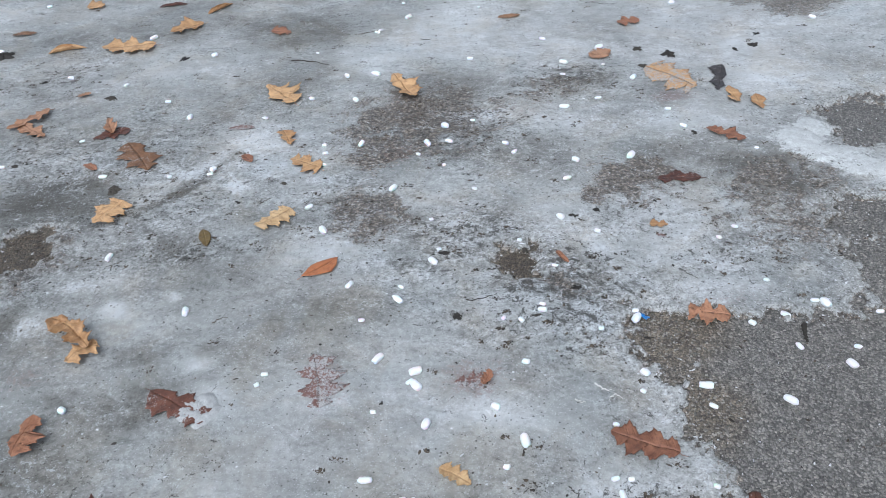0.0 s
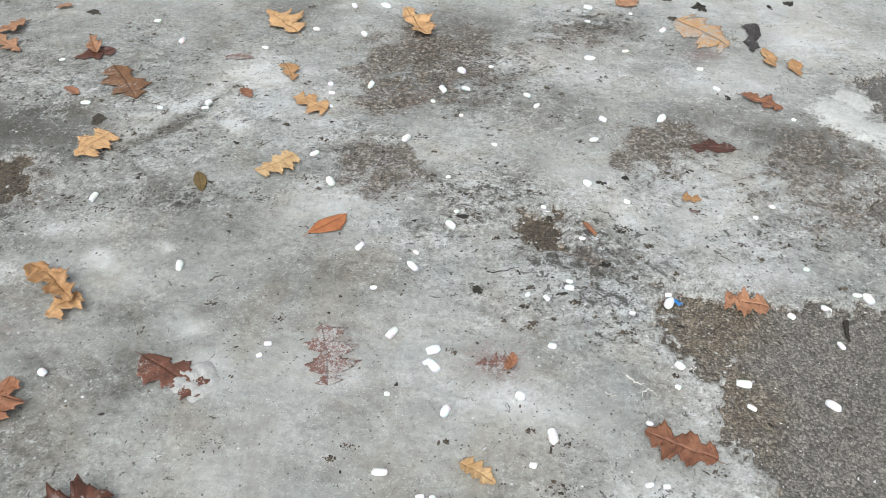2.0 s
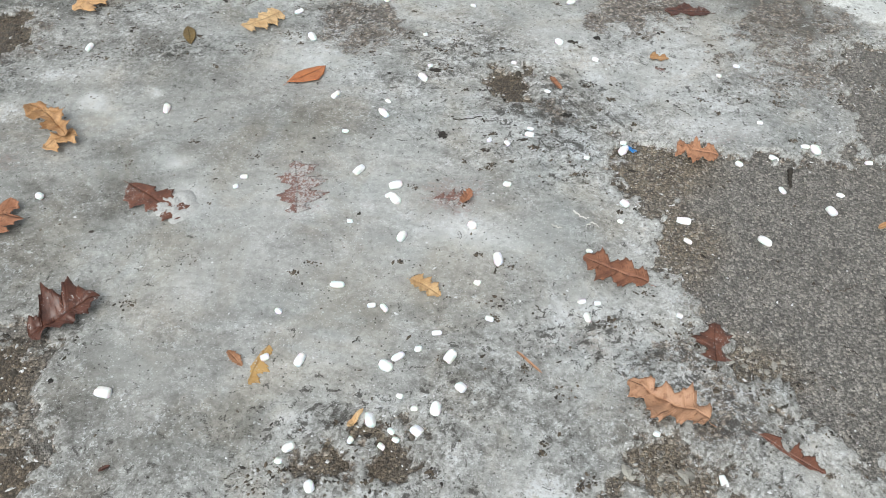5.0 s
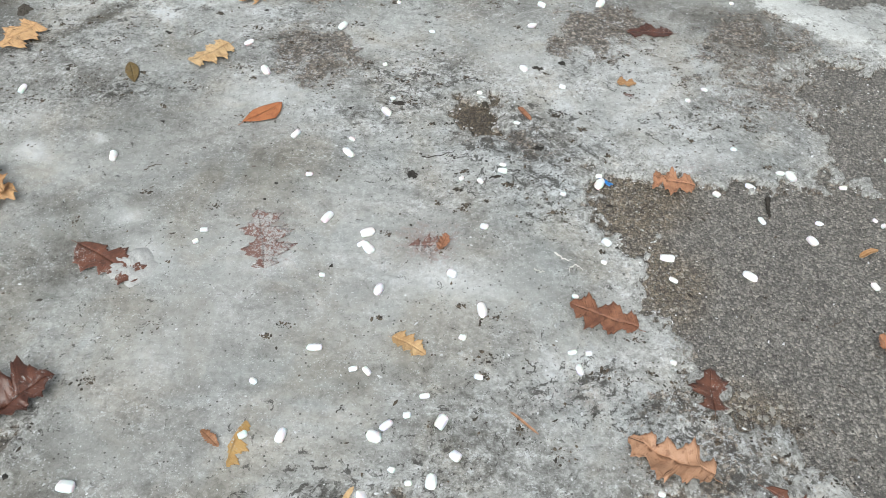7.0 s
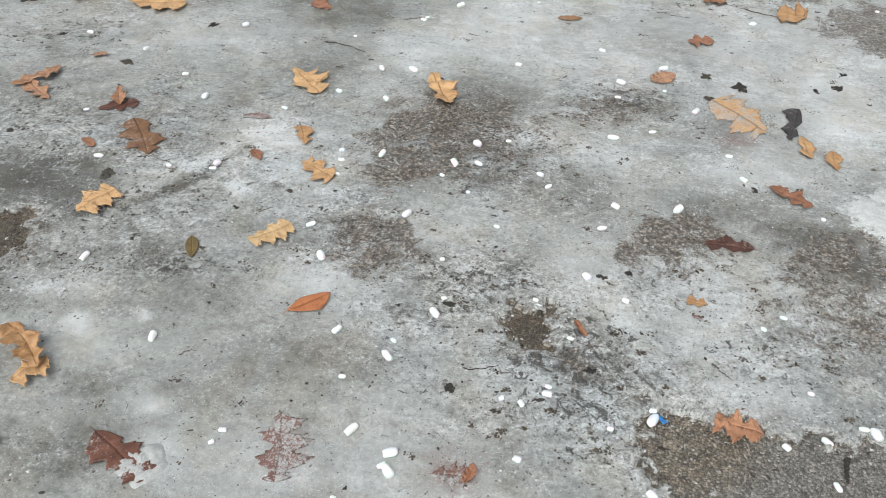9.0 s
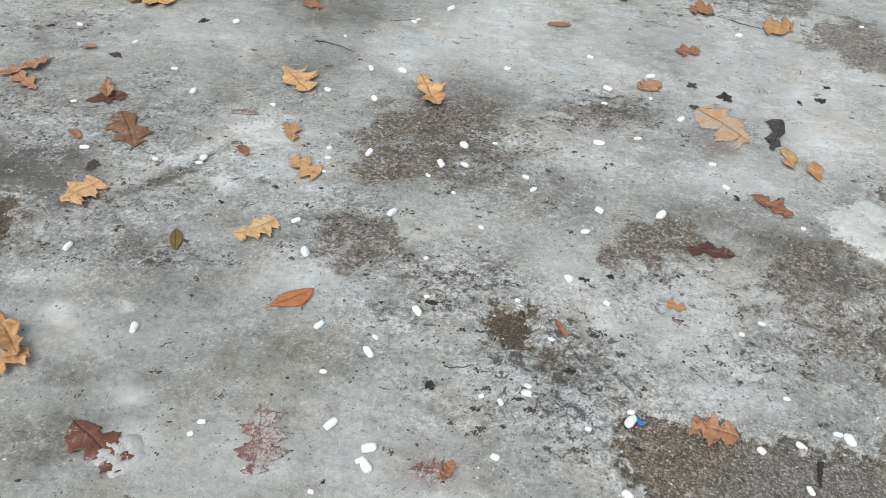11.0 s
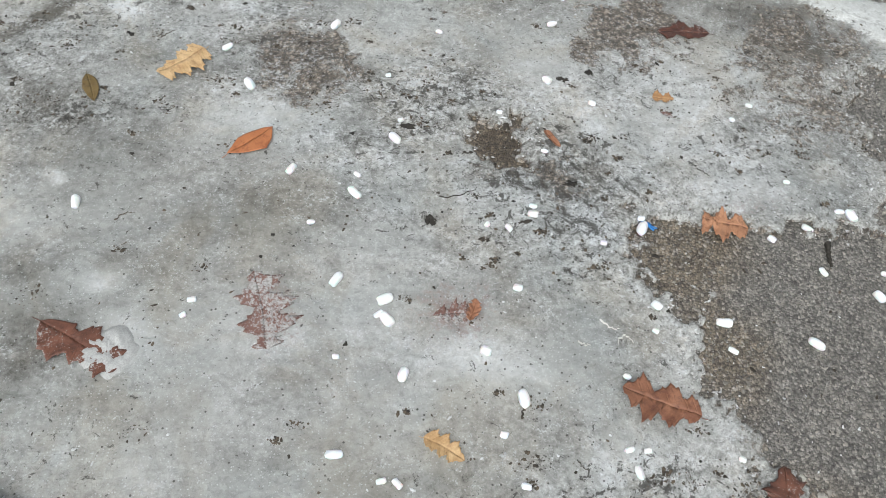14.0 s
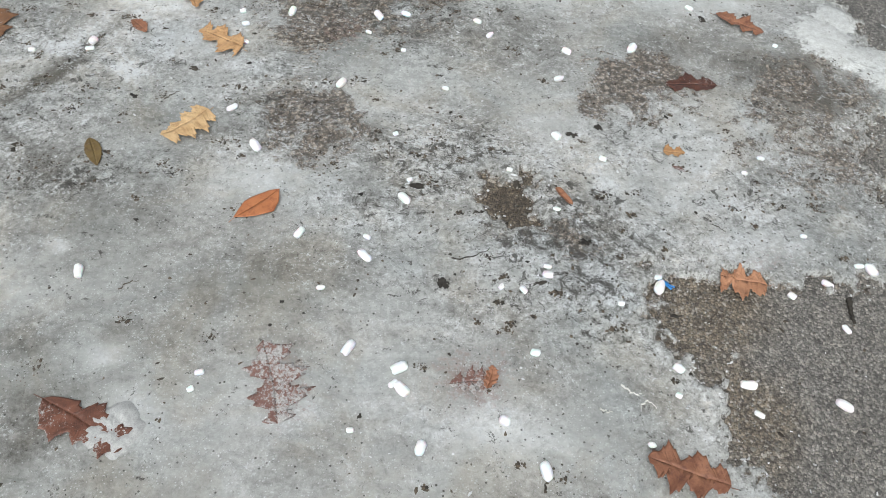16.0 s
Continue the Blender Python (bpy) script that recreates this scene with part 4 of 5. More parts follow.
leaf("star", 0.932, 2.494, 0.872, 2.321, ((0.38, 0.09), (0.81, 0.1),), ((0.22, 0.23), (0.72, 0.16),), "black", 0.002, "blackened wet leaf melted into the ice")
leaf("oak", 0.911, 2.343, 0.911, 2.233, ((0.55, 0.21),), ((0.32, 0.16), (0.78, 0.25),), "tan", 0.006, "small golden tan leaf on pale ice")
leaf("oak", 0.973, 2.283, 0.968, 2.193, ((0.44, 0.25), (0.83, 0.12),), ((0.6, 0.27),), "tan", 0.006, "small tan leaf lying beside another on ice")
leaf("star", 0.781, 2.093, 0.870, 2.018, ((0.29, 0.23), (0.59, 0.3),), ((0.4, 0.14), (0.67, 0.23), (0.92, 0.22),), "rust", 0.008, "red-brown narrow lobed oak leaf on the ice")
leaf("round", 0.529, 2.584, 0.599, 2.636, .85, None, "orange", .006, "orange-brown crumbled leaf with a pellet on it")
leaf("star", 0.825, 3.221, 0.737, 3.209, ((0.52, 0.79), (0.96, 0.79),), ((0.06, 0.64), (0.43, 0.77),), "orange", 0.01, "orange-brown oak leaf with raised lobes on ice")
leaf("oak", 0.979, 3.104, 1.079, 3.114, ((0.52, 0.88), (0.99, 1.08), (1.14, 0.61),), ((-0.05, 0.66), (0.5, 0.54),), "tan", 0.009, "tan broad lobed leaf lying on the ice")
leaf("star", 0.743, 2.880, 0.660, 2.861, ((0.37, 0.36), (0.81, 0.5),), ((0.25, 0.38), (0.59, 0.52),), "rust", 0.006, "red-brown ragged oak leaf on pale ice")
leaf("round", 0.248, 2.970, 0.331, 2.982, .5, None, "brown", .002, "brown leaf half covered by frost")
leaf("oak", 0.674, 3.536, 0.764, 3.584, .7, None, "rust", .006, "faded red-brown leaf on far ice")
leaf("round", -0.950, 2.040, -0.903, 2.006, .5, None, "rust", .004, "small dark red leaf piece on the ice")
leaf("round", -0.506, 2.056, -0.472, 2.015, .6, None, "rust", .004, "small red leaf piece frozen on ice")
leaf("round", -0.581, 2.216, -0.501, 2.216, .4, None, "ghost", .001, "faded reddish leaf frozen in the ice")
leaf("roll", 0.912, 1.151, 0.955, 1.170, .5, None, "tan", .006, "tan leaf piece lying on dark asphalt")
leaf("oak", 0.912, 0.916, 0.871, 0.966, .7, None, "rust2", .014, "brown oak leaf curled on dark asphalt")
leaf("round", -1.575, 3.022, -1.484, 3.032, .5, None, "brown", .004, "brown leaf remains in a dark dirt patch")
leaf("round", -0.371, 0.579, -0.356, 0.589, .5, None, "maroon", .003, "small dark seed husk on the ice")


# ---- salt pellets ----
def pellet_mesh(seed):
    """A pressed salt pellet one metre long along x and one metre thick: a rounded barrel with worn, dented ends."""
    bm = bmesh.new()
    bmesh.ops.create_icosphere(bm, subdivisions=3, radius=0.5)
    rng = random.Random(seed)
    soft, skew = rng.uniform(2.3, 4.2), rng.uniform(-0.15, 0.15)
    for v in bm.verts:
        d = v.co.normalized()
        r = 0.5 / (abs(d.x) ** soft + (d.y**2 + d.z**2) ** (soft / 2)) ** (1 / soft)
        v.co = d * r * (1 + 0.17 * noise.noise(d * 1.5 + Vector((seed * 7, 0, 0))) + 0.04 * noise.noise(d * 5 + Vector((0, seed * 3, 0))))
        v.co.y += skew * v.co.x
    me = bpy.data.meshes.new("salt_pellet")
    bm.to_mesh(me)
    bm.free()
    me.shade_smooth()
    me.materials.append(SALT)
    return me


PELLETS = [pellet_mesh(k) for k in range(7)]
laid = 0


def pellet(x, y, length, turn, fat):
    global laid
    ob = new("salt_pellet", PELLETS[laid * 5 % 7])
    rng = random.Random(laid)
    laid += 1
    length = max(length * 0.94, 0.011)
    thick = max(0.009, min(0.018, length * fat))
    high = thick * rng.uniform(0.75, 0.95)
    z = float(top(x, y)) + high * rng.uniform(0.22, 0.40)
    ob.matrix_basis = Matrix.LocRotScale((x, y, z), Euler((rng.uniform(-0.2, 0.2), rng.uniform(-0.08, 0.08), radians(turn))), (length, thick, high))
    on_ice = float(bare_depth(np.array(x), np.array(y))) < 0
    size = "tiny broken" if length < 0.015 else "long rounded" if length > 0.026 else "rounded"
    tagged(ob, f"{size} white salt pellet lying on {'grey ice' if on_ice else 'damp dark asphalt'}", "salt pellet", "scattered salt pellets")


pellet(-1.008, 2.934, 0.0340, 50, 0.55)
pellet(-0.742, 2.749, 0.0236, 36, 0.8)
pellet(-1.201, 2.618, 0.0242, -7, 0.55)
pellet(-0.989, 2.546, 0.0230, 56, 0.55)
pellet(-1.005, 2.178, 0.0175, 13, 0.55)
pellet(-0.714, 2.293, 0.0321, 94, 0.55)
pellet(-0.813, 2.409, 0.0211, -5, 0.55)
pellet(-0.481, 2.273, 0.0201, -27, 0.55)
pellet(-0.354, 2.382, 0.0210, -25, 0.7)
pellet(-0.217, 2.366, 0.0226, -45, 0.8)
pellet(-0.260, 2.536, 0.0286, -65, 0.55)
pellet(-0.166, 2.542, 0.0340, -44, 0.55)
pellet(-0.381, 2.731, 0.0143, -25, 0.55)
pellet(-0.186, 2.887, 0.0222, -36, 0.55)
pellet(-0.176, 2.907, 0.0191, 43, 0.55)
pellet(-0.282, 2.094, 0.0146, 16, 0.8)
pellet(-0.274, 2.049, 0.0175, 13, 0.7)
pellet(-0.271, 1.988, 0.0175, -24, 0.55)
pellet(-0.177, 2.093, 0.0291, 74, 0.55)
pellet(-0.872, 1.968, 0.0247, 14, 0.55)
pellet(-0.686, 1.957, 0.0151, -8, 0.55)
pellet(-0.576, 1.962, 0.0194, 12, 0.55)
pellet(-0.573, 1.986, 0.0211, 59, 0.8)
pellet(-0.015, 2.021, 0.0153, -32, 0.55)
pellet(-0.075, 1.855, 0.0311, 57, 0.55)
pellet(-0.284, 1.783, 0.0239, 33, 0.55)
pellet(-0.235, 1.678, 0.0324, -56, 0.55)
pellet(-0.732, 1.599, 0.0262, 72, 0.55)
pellet(0.026, 1.708, 0.0090, 16, 0.55)
pellet(-0.498, 1.395, 0.0280, 92, 0.55)
pellet(-0.151, 1.466, 0.0268, 63, 0.55)
pellet(-0.037, 1.456, 0.0149, -42, 0.55)
pellet(-0.042, 1.414, 0.0286, -54, 0.55)
pellet(-0.115, 1.351, 0.0143, 12, 0.55)
pellet(-0.073, 1.234, 0.0292, 52, 0.55)
pellet(-0.292, 1.201, 0.0153, 11, 0.55)
pellet(-0.303, 1.174, 0.0117, 31, 0.55)
pellet(0.045, 1.588, 0.0125, 29, 0.55)
pellet(0.032, 1.540, 0.0305, -58, 0.55)
pellet(-0.104, 3.169, 0.0148, -28, 0.55)
pellet(-0.060, 3.201, 0.0206, 14, 0.55)
pellet(0.192, 3.262, 0.0206, 14, 0.55)
pellet(-0.079, 3.021, 0.0319, 49, 0.7)
pellet(0.182, 3.084, 0.0090, 16, 0.55)
pellet(0.390, 2.759, 0.0237, -28, 0.55)
pellet(0.617, 3.515, 0.0255, -11, 0.55)
pellet(0.570, 2.666, 0.0313, 27, 0.55)
pellet(0.139, 2.627, 0.0204, 11, 0.8)
pellet(0.441, 2.564, 0.0311, -45, 0.55)
pellet(0.429, 2.478, 0.0191, -6, 0.55)
pellet(0.563, 2.531, 0.0108, -22, 0.55)
pellet(0.641, 2.429, 0.0340, 62, 0.55)
pellet(0.058, 2.176, 0.0269, -42, 0.8)
pellet(0.137, 2.201, 0.0151, -8, 0.55)
pellet(0.409, 2.259, 0.0300, 2, 0.55)
pellet(0.514, 2.302, 0.0216, 13, 0.55)
pellet(0.702, 2.214, 0.0200, -3, 0.55)
pellet(0.724, 2.114, 0.0213, -49, 0.7)
pellet(0.009, 2.081, 0.0309, -61, 0.55)
pellet(0.069, 2.084, 0.0255, -42, 0.55)
pellet(0.225, 2.062, 0.0192, -39, 0.7)
pellet(0.246, 2.014, 0.0214, 53, 0.55)
pellet(0.891, 3.038, 0.0206, -39, 0.55)
pellet(1.334, 3.217, 0.0152, -23, 0.55)
pellet(0.056, 1.962, 0.0112, -10, 0.55)
pellet(0.405, 1.956, 0.0234, -40, 0.7)
pellet(0.134, 1.841, 0.0152, -23, 0.7)
pellet(0.552, 1.965, 0.0308, 54, 0.8)
pellet(0.372, 1.867, 0.0239, 33, 0.55)
pellet(0.887, 1.981, 0.0114, -38, 0.55)
pellet(0.337, 1.696, 0.0200, -53, 0.8)
pellet(0.232, 1.608, 0.0126, -18, 0.7)
pellet(0.416, 1.634, 0.0161, -30, 0.8)
pellet(0.733, 1.632, 0.0157, -27, 0.55)
pellet(0.687, 1.593, 0.0106, -49, 0.55)
pellet(0.304, 1.509, 0.0140, -4, 0.55)
pellet(0.265, 1.379, 0.0143, -25, 0.55)
pellet(0.263, 1.362, 0.0200, -3, 0.65)
pellet(0.181, 1.342, 0.0106, 41, 0.55)
pellet(0.217, 1.334, 0.0166, -57, 0.7)
pellet(0.746, 1.434, 0.0133, -13, 0.55)
pellet(0.454, 1.355, 0.0141, -8, 0.7)
pellet(0.453, 1.336, 0.0327, 67, 0.55)
pellet(0.376, 1.300, 0.0104, -17, 0.55)
pellet(0.217, 1.212, 0.0132, -9, 0.8)
pellet(0.682, 1.311, 0.0163, -47, 0.8)
pellet(0.756, 1.334, 0.0234, -40, 0.55)
pellet(0.824, 1.365, 0.0191, -6, 0.55)
pellet(0.842, 1.355, 0.0262, -83, 0.7)
pellet(-1.550, 2.873, 0.0287, -29, 0.55)
pellet(-1.622, 2.903, 0.0155, 15, 0.55)
pellet(-0.833, 3.227, 0.0242, -7, 0.55)
pellet(-1.545, 3.313, 0.0224, 27, 0.55)
pellet(1.329, 2.836, 0.0292, -52, 0.55)
pellet(0.885, 3.032, 0.0202, -9, 0.55)
pellet(-1.185, 2.043, 0.0201, -6, 0.55)
pellet(-0.663, 1.121, 0.0188, -25, 0.8)
pellet(0.003, 1.194, 0.0272, 17, 0.8)
pellet(-0.007, 1.168, 0.0180, 34, 0.55)
pellet(0.005, 1.158, 0.0283, -58, 0.65)
pellet(-0.073, 1.096, 0.0100, 0, 0.55)
pellet(0.026, 1.063, 0.0259, 62, 0.65)
pellet(-0.075, 0.943, 0.0260, -2, 0.55)
pellet(-0.165, 0.880, 0.0136, -17, 0.8)
pellet(-0.011, 0.903, 0.0150, 4, 0.55)
pellet(0.011, 0.898, 0.0178, -52, 0.55)
pellet(-0.169, 0.786, 0.0157, 27, 0.8)
pellet(-0.113, 0.785, 0.0282, 73, 0.55)
pellet(0.043, 0.801, 0.0239, 33, 0.55)
pellet(0.074, 0.819, 0.0130, 0, 0.9)
pellet(0.025, 0.782, 0.0244, -19, 0.8)
pellet(0.102, 0.853, 0.0170, 3, 0.55)
pellet(-0.405, 0.708, 0.0263, -9, 0.7)
pellet(0.052, 0.729, 0.0090, -30, 0.55)
pellet(0.109, 0.709, 0.0263, 81, 0.7)
pellet(0.076, 0.708, 0.0090, 0, 0.55)
pellet(0.010, 0.688, 0.0255, -79, 0.65)
pellet(0.044, 0.669, 0.0130, -32, 0.55)
pellet(0.052, 0.659, 0.0122, -35, 0.55)
pellet(0.083, 0.673, 0.0206, -39, 0.8)
pellet(-0.015, 0.650, 0.0112, 63, 0.55)
pellet(0.031, 0.647, 0.0136, -36, 0.55)
pellet(-0.104, 0.633, 0.0208, 35, 0.7)
pellet(-0.115, 0.610, 0.0124, -14, 0.8)
pellet(-0.064, 0.573, 0.0197, -60, 0.8)
pellet(0.126, 0.806, 0.0242, 52, 0.8)
pellet(0.146, 0.749, 0.0184, -41, 0.85)
pellet(0.166, 0.963, 0.0130, -23, 0.9)
pellet(0.188, 0.887, 0.0155, -15, 0.7)
pellet(0.201, 1.017, 0.0301, -86, 0.6)
pellet(0.345, 0.935, 0.0155, 15, 0.55)
pellet(0.352, 0.900, 0.0218, -74, 0.55)
pellet(0.371, 0.932, 0.0090, 0, 0.55)
pellet(0.444, 0.690, 0.0121, -24, 0.8)
pellet(0.532, 0.618, 0.0214, -79, 0.55)
pellet(0.507, 0.913, 0.0098, -24, 0.55)
pellet(0.153, 1.098, 0.0186, -36, 0.9)
pellet(0.217, 1.212, 0.0162, -22, 0.8)
pellet(0.365, 1.050, 0.0122, -9, 0.55)
pellet(0.440, 1.174, 0.0192, -51, 0.8)
pellet(0.428, 1.128, 0.0090, -36, 0.55)
pellet(0.549, 1.145, 0.0289, -14, 0.55)
pellet(0.549, 1.094, 0.0180, -34, 0.55)
pellet(0.690, 1.101, 0.0290, -46, 0.55)
pellet(0.753, 1.241, 0.0190, -72, 0.55)
pellet(0.863, 1.235, 0.0153, -11, 0.55)
pellet(0.834, 1.188, 0.0247, -76, 0.7)
pellet(0.947, 1.335, 0.0180, 3, 0.55)
pellet(1.070, 1.418, 0.0140, -4, 0.55)
pellet(0.978, 1.245, 0.0103, -61, 0.55)
pellet(0.988, 1.230, 0.0125, 29, 0.55)
pellet(0.913, 1.079, 0.0177, -74, 0.7)


# ---- dirt, twigs and other litter ----
def clump(x, y, rx, ry):
    """A crumb of dark soil and rotted leaf frozen to the ice: a low, knobbly heap with a torn rim."""
    bm = bmesh.new()
    z0, rows, round_count = float(top(x, y)), [], 40
    tall = 0.30 * min(rx, ry)
    for k in range(9):
        q, row = k / 8, []
        for m in range(round_count):
            a = m / round_count * 2 * math.pi
            fray = 0.85 + 0.75 * float(cloud(math.cos(a) + x * 9, math.sin(a) + y * 9, 1.7, 4, 91))
            px, py = q * fray * rx * math.cos(a), q * fray * ry * math.sin(a)
            knob = 0.55 + 0.9 * float(cloud(x + px, y + py, 160, 3, 93))
            row.append(bm.verts.new((px, py, float(top(x + px, y + py)) - z0 + tall * max(0.05, knob) * (1 - q**4) - 0.0008 * q)))
        rows.append(row)
    for ra, rb in zip(rows, rows[1:]):
        for m in range(round_count):
            bm.faces.new((ra[m], rb[m], rb[(m + 1) % round_count], ra[(m + 1) % round_count]))
    bmesh.ops.remove_doubles(bm, verts=bm.verts[:], dist=0.00002)
    ob = part("soil_clump", bm, SOIL)
    ob.location = (x, y, z0)
    tagged(ob, "dark crumb of rotted leaf and soil frozen on ice", "dirt", "dark soil clumps")


def strand(name, points, radius, material, label, category, group=""):
    """A thin bent rod on the ground through three places."""
    bm = bmesh.new()
    (ax, ay), (bx, by), (cx, cy) = points
    z0 = float(top(bx, by))
    rings = []
    for k in range(15):
        t = k / 14
        x = ax * (1 - t) ** 2 + (2 * bx - (ax + cx) / 2) * 2 * t * (1 - t) + cx * t * t
        y = ay * (1 - t) ** 2 + (2 * by - (ay + cy) / 2) * 2 * t * (1 - t) + cy * t * t
        x += 0.0016 * math.sin(k * 1.9 + ax * 90)
        y += 0.0016 * math.sin(k * 1.3 + ay * 90)
        r = radius * (1 - 0.55 * t) * (1 + 0.2 * math.sin(k * 2.4))
        z = float(top(x, y)) - z0 + r * 0.7
        along = Vector((cx - ax, cy - ay, 0)).normalized()
        side = Vector((-along.y, along.x, 0))
        rings.append([bm.verts.new(Vector((x - bx, y - by, z)) + side * r * math.cos(a) + Vector((0, 0, r * math.sin(a)))) for a in np.linspace(0, 2 * math.pi, 7)[:-1]])
    for ra, rb in zip(rings, rings[1:]):
        for m in range(6):
            bm.faces.new((ra[m], ra[(m + 1) % 6], rb[(m + 1) % 6], rb[m]))
    bm.faces.new(rings[0][::-1]), bm.faces.new(rings[-1])
    ob = part(name, bm, material)
    ob.location = (bx, by, z0)
    return tagged(ob, label, category, group)


def twig(*points):
    span = math.dist(points[0], points[2])
    strand("twig", points, 0.0009 + 0.008 * span, TWIG, "thin dark broken twig lying on the ice", "twig", "small twigs")


def thread(*points):
    strand("thread", points, 0.0018, THREAD, "curled off-white thread frozen on the ice", "thread", "white threads")


def husk(*points):
    strand("seed_husk", points, 0.0055, SOIL, "dark dried seed husk lying on asphalt", "seed husk")


def plastic(*points):
    """A small blue plastic clip: a flat body with a prong at each end."""
    (ax, ay), (bx, by), (cx, cy) = points
    thing = new("plastic_clip")
    z = float(top(bx, by))
    thing.matrix_basis = Matrix.Translation((bx, by, z + 0.001)) @ Matrix.Rotation(math.atan2(cy - ay, cx - ax), 4, "Z")
    tagged(thing, "small broken blue plastic clip beside salt pellets", "plastic scrap")
    span = math.dist(points[0], points[2])
    for name, lo, hi, wide, high in (("clip_body", -0.55, 0.35, 0.0035, 0.004), ("prong", 0.30, 0.95, 0.0012, 0.0028), ("prong", 0.25, 0.8, -0.0028, 0.002)):
        bm = bmesh.new()
        bmesh.ops.create_cube(bm, size=1)
        for v in bm.verts:
            v.co = Vector(((lo + hi) / 2 * span + v.co.x * (hi - lo) * span, v.co.y * abs(wide) * 2 + (wide if wide < 0.003 else 0) * (1 + v.co.x), (v.co.z + 0.5) * high))
        bmesh.ops.bevel(bm, geom=bm.edges[:], offset=0.0005, segments=2, affect="EDGES")
        part(name, bm, PLASTIC, thing)


def frost_crust(x, y, rx, ry, turn):
    """A bumpy crust of frost with a frayed rim that lies over a frozen leaf."""
    bm = bmesh.new()
    z0, rows = float(top(x, y)), []
    for k in range(13):
        q, row = k / 12, []
        for m in range(56):
            a = m / 56 * 2 * math.pi
            fray = 0.78 + 0.30 * float(cloud(math.cos(a) + x, math.sin(a) + y, 2.2, 4, 71))
            u, v = q * fray * rx * math.cos(a), q * fray * ry * math.sin(a)
            px, py = u * math.cos(turn) - v * math.sin(turn), u * math.sin(turn) + v * math.cos(turn)
            z = float(top(x + px, y + py)) - z0 + 0.0100 * (1 - q**5) * (0.78 + 0.50 * float(cloud(x + px, y + py, 90, 3, 73))) - 0.001
            row.append(bm.verts.new((px, py, z)))
        rows.append(row)
    for ra, rb in zip(rows, rows[1:]):
        for m in range(56):
            bm.faces.new((ra[m], rb[m], rb[(m + 1) % 56], ra[(m + 1) % 56]))
    bmesh.ops.remove_doubles(bm, verts=bm.verts[:], dist=0.00005)
    ob = part("frost_crust", bm, FROST)
    ob.location = (x, y, z0)
    tagged(ob, "pale grainy frost crust over part of a leaf", "frost")


# ---- what nobody could count ----
def scatter(name, count, box, size, flat, chance, sink, material, label, category, seed, clusters=None, power=4, long=1.2):
    """Many small angular bits on the ground as one mesh. chance(x, y): how likely a bit stays."""
    rs = np.random.RandomState(seed)
    x, y = rs.uniform(box[0], box[1], count), rs.uniform(box[2], box[3], count)
    if clusters:
        # bits gather in small heaps; each heap stays or goes as a whole
        heaps, spread = clusters
        hx, hy = rs.uniform(box[0], box[1], heaps), rs.uniform(box[2], box[3], heaps)
        stay = rs.rand(heaps) < chance(hx, hy)
        pick = rs.choice(np.flatnonzero(stay), count)
        wide = spread * (0.3 + rs.rand(heaps) ** 2)[pick]
        x, y = hx[pick] + rs.normal(0, 1, count) * wide, hy[pick] + rs.normal(0, 0.7, count) * wide
        chance = lambda u, v: np.ones(len(u))
    keep = rs.rand(count) < chance(x, y)
    x, y = x[keep], y[keep]
    k = len(x)
    corners = np.array([(1, 0, 0), (0.25, 0.9, 0), (-0.85, 0.5, 0), (-0.75, -0.6, 0), (0.35, -0.85, 0), (0.2, 0.05, 1), (-0.1, 0, -1)], float)
    faces = np.array([(0, 1, 5), (1, 2, 5), (2, 3, 5), (3, 4, 5), (4, 0, 5), (1, 0, 6), (2, 1, 6), (3, 2, 6), (4, 3, 6), (0, 4, 6)])
    r = size[0] + (size[1] - size[0]) * rs.rand(k) ** power
    p = corners[None] * (1 + 0.9 * (rs.rand(k, 7, 3) - 0.5)) * r[:, None, None]
    p[:, :, 0] *= 1 + long * rs.rand(k, 1) ** 2
    p[:, :, 2] *= flat
    a = rs.uniform(0, 6.283, (k, 1))
    px = p[:, :, 0] * np.cos(a) - p[:, :, 1] * np.sin(a) + x[:, None]
    py = p[:, :, 0] * np.sin(a) + p[:, :, 1] * np.cos(a) + y[:, None]
    pz = p[:, :, 2] + (top(x, y) + r * flat * sink)[:, None]
    me = bpy.data.meshes.new(name)
    me.from_pydata(np.stack([px, py, pz], 2).reshape(-1, 3).tolist(), [], (faces[None] + 7 * np.arange(k)[:, None, None]).reshape(-1, 3).tolist())
    me.materials.append(material)
    return tagged(new(name, me), label, category, kind="stuff")


scatter("pebbles", 80000, (0.32, 1.40, 0.52, 1.85), (0.0006, 0.0036), 0.5, lambda x, y: np.clip(bare_depth(x, y) / 0.03 + 0.3, 0, 1) * 0.9, -0.1, PEBBLE, "pale and brown stone chips set in dark asphalt", "gravel", 1, power=3.5, long=0.6)
scatter("grit", 30000, (-1.7, 1.65, 0.45, 3.6), (0.0008, 0.0045), 0.4, lambda x, y: np.clip(bare_depth(x, y) / 0.02 + 0.2, 0, 1) * 0.6 + 0.22 * reach("grit", x, y, True), -0.1, PEBBLE, "brown grit and small stones in melted holes", "gravel", 6, power=3)
scatter("dirt_flakes", 60000, (-1.8, 1.6, 0.45, 3.8), (0.0005, 0.0034), 0.3, lambda x, y: np.clip(0.12 + 0.4 * cloud(x, y, 4, 4, 81) + 0.7 * reach("worn", x, y, True), 0.06, 0.9) * (1 - 0.5 * np.clip(reach("milky", x, y, True), 0, 1)), 0.1, FLAKE, "small dark bits of dirt and rotted leaf on ice", "dirt", 2, power=6)
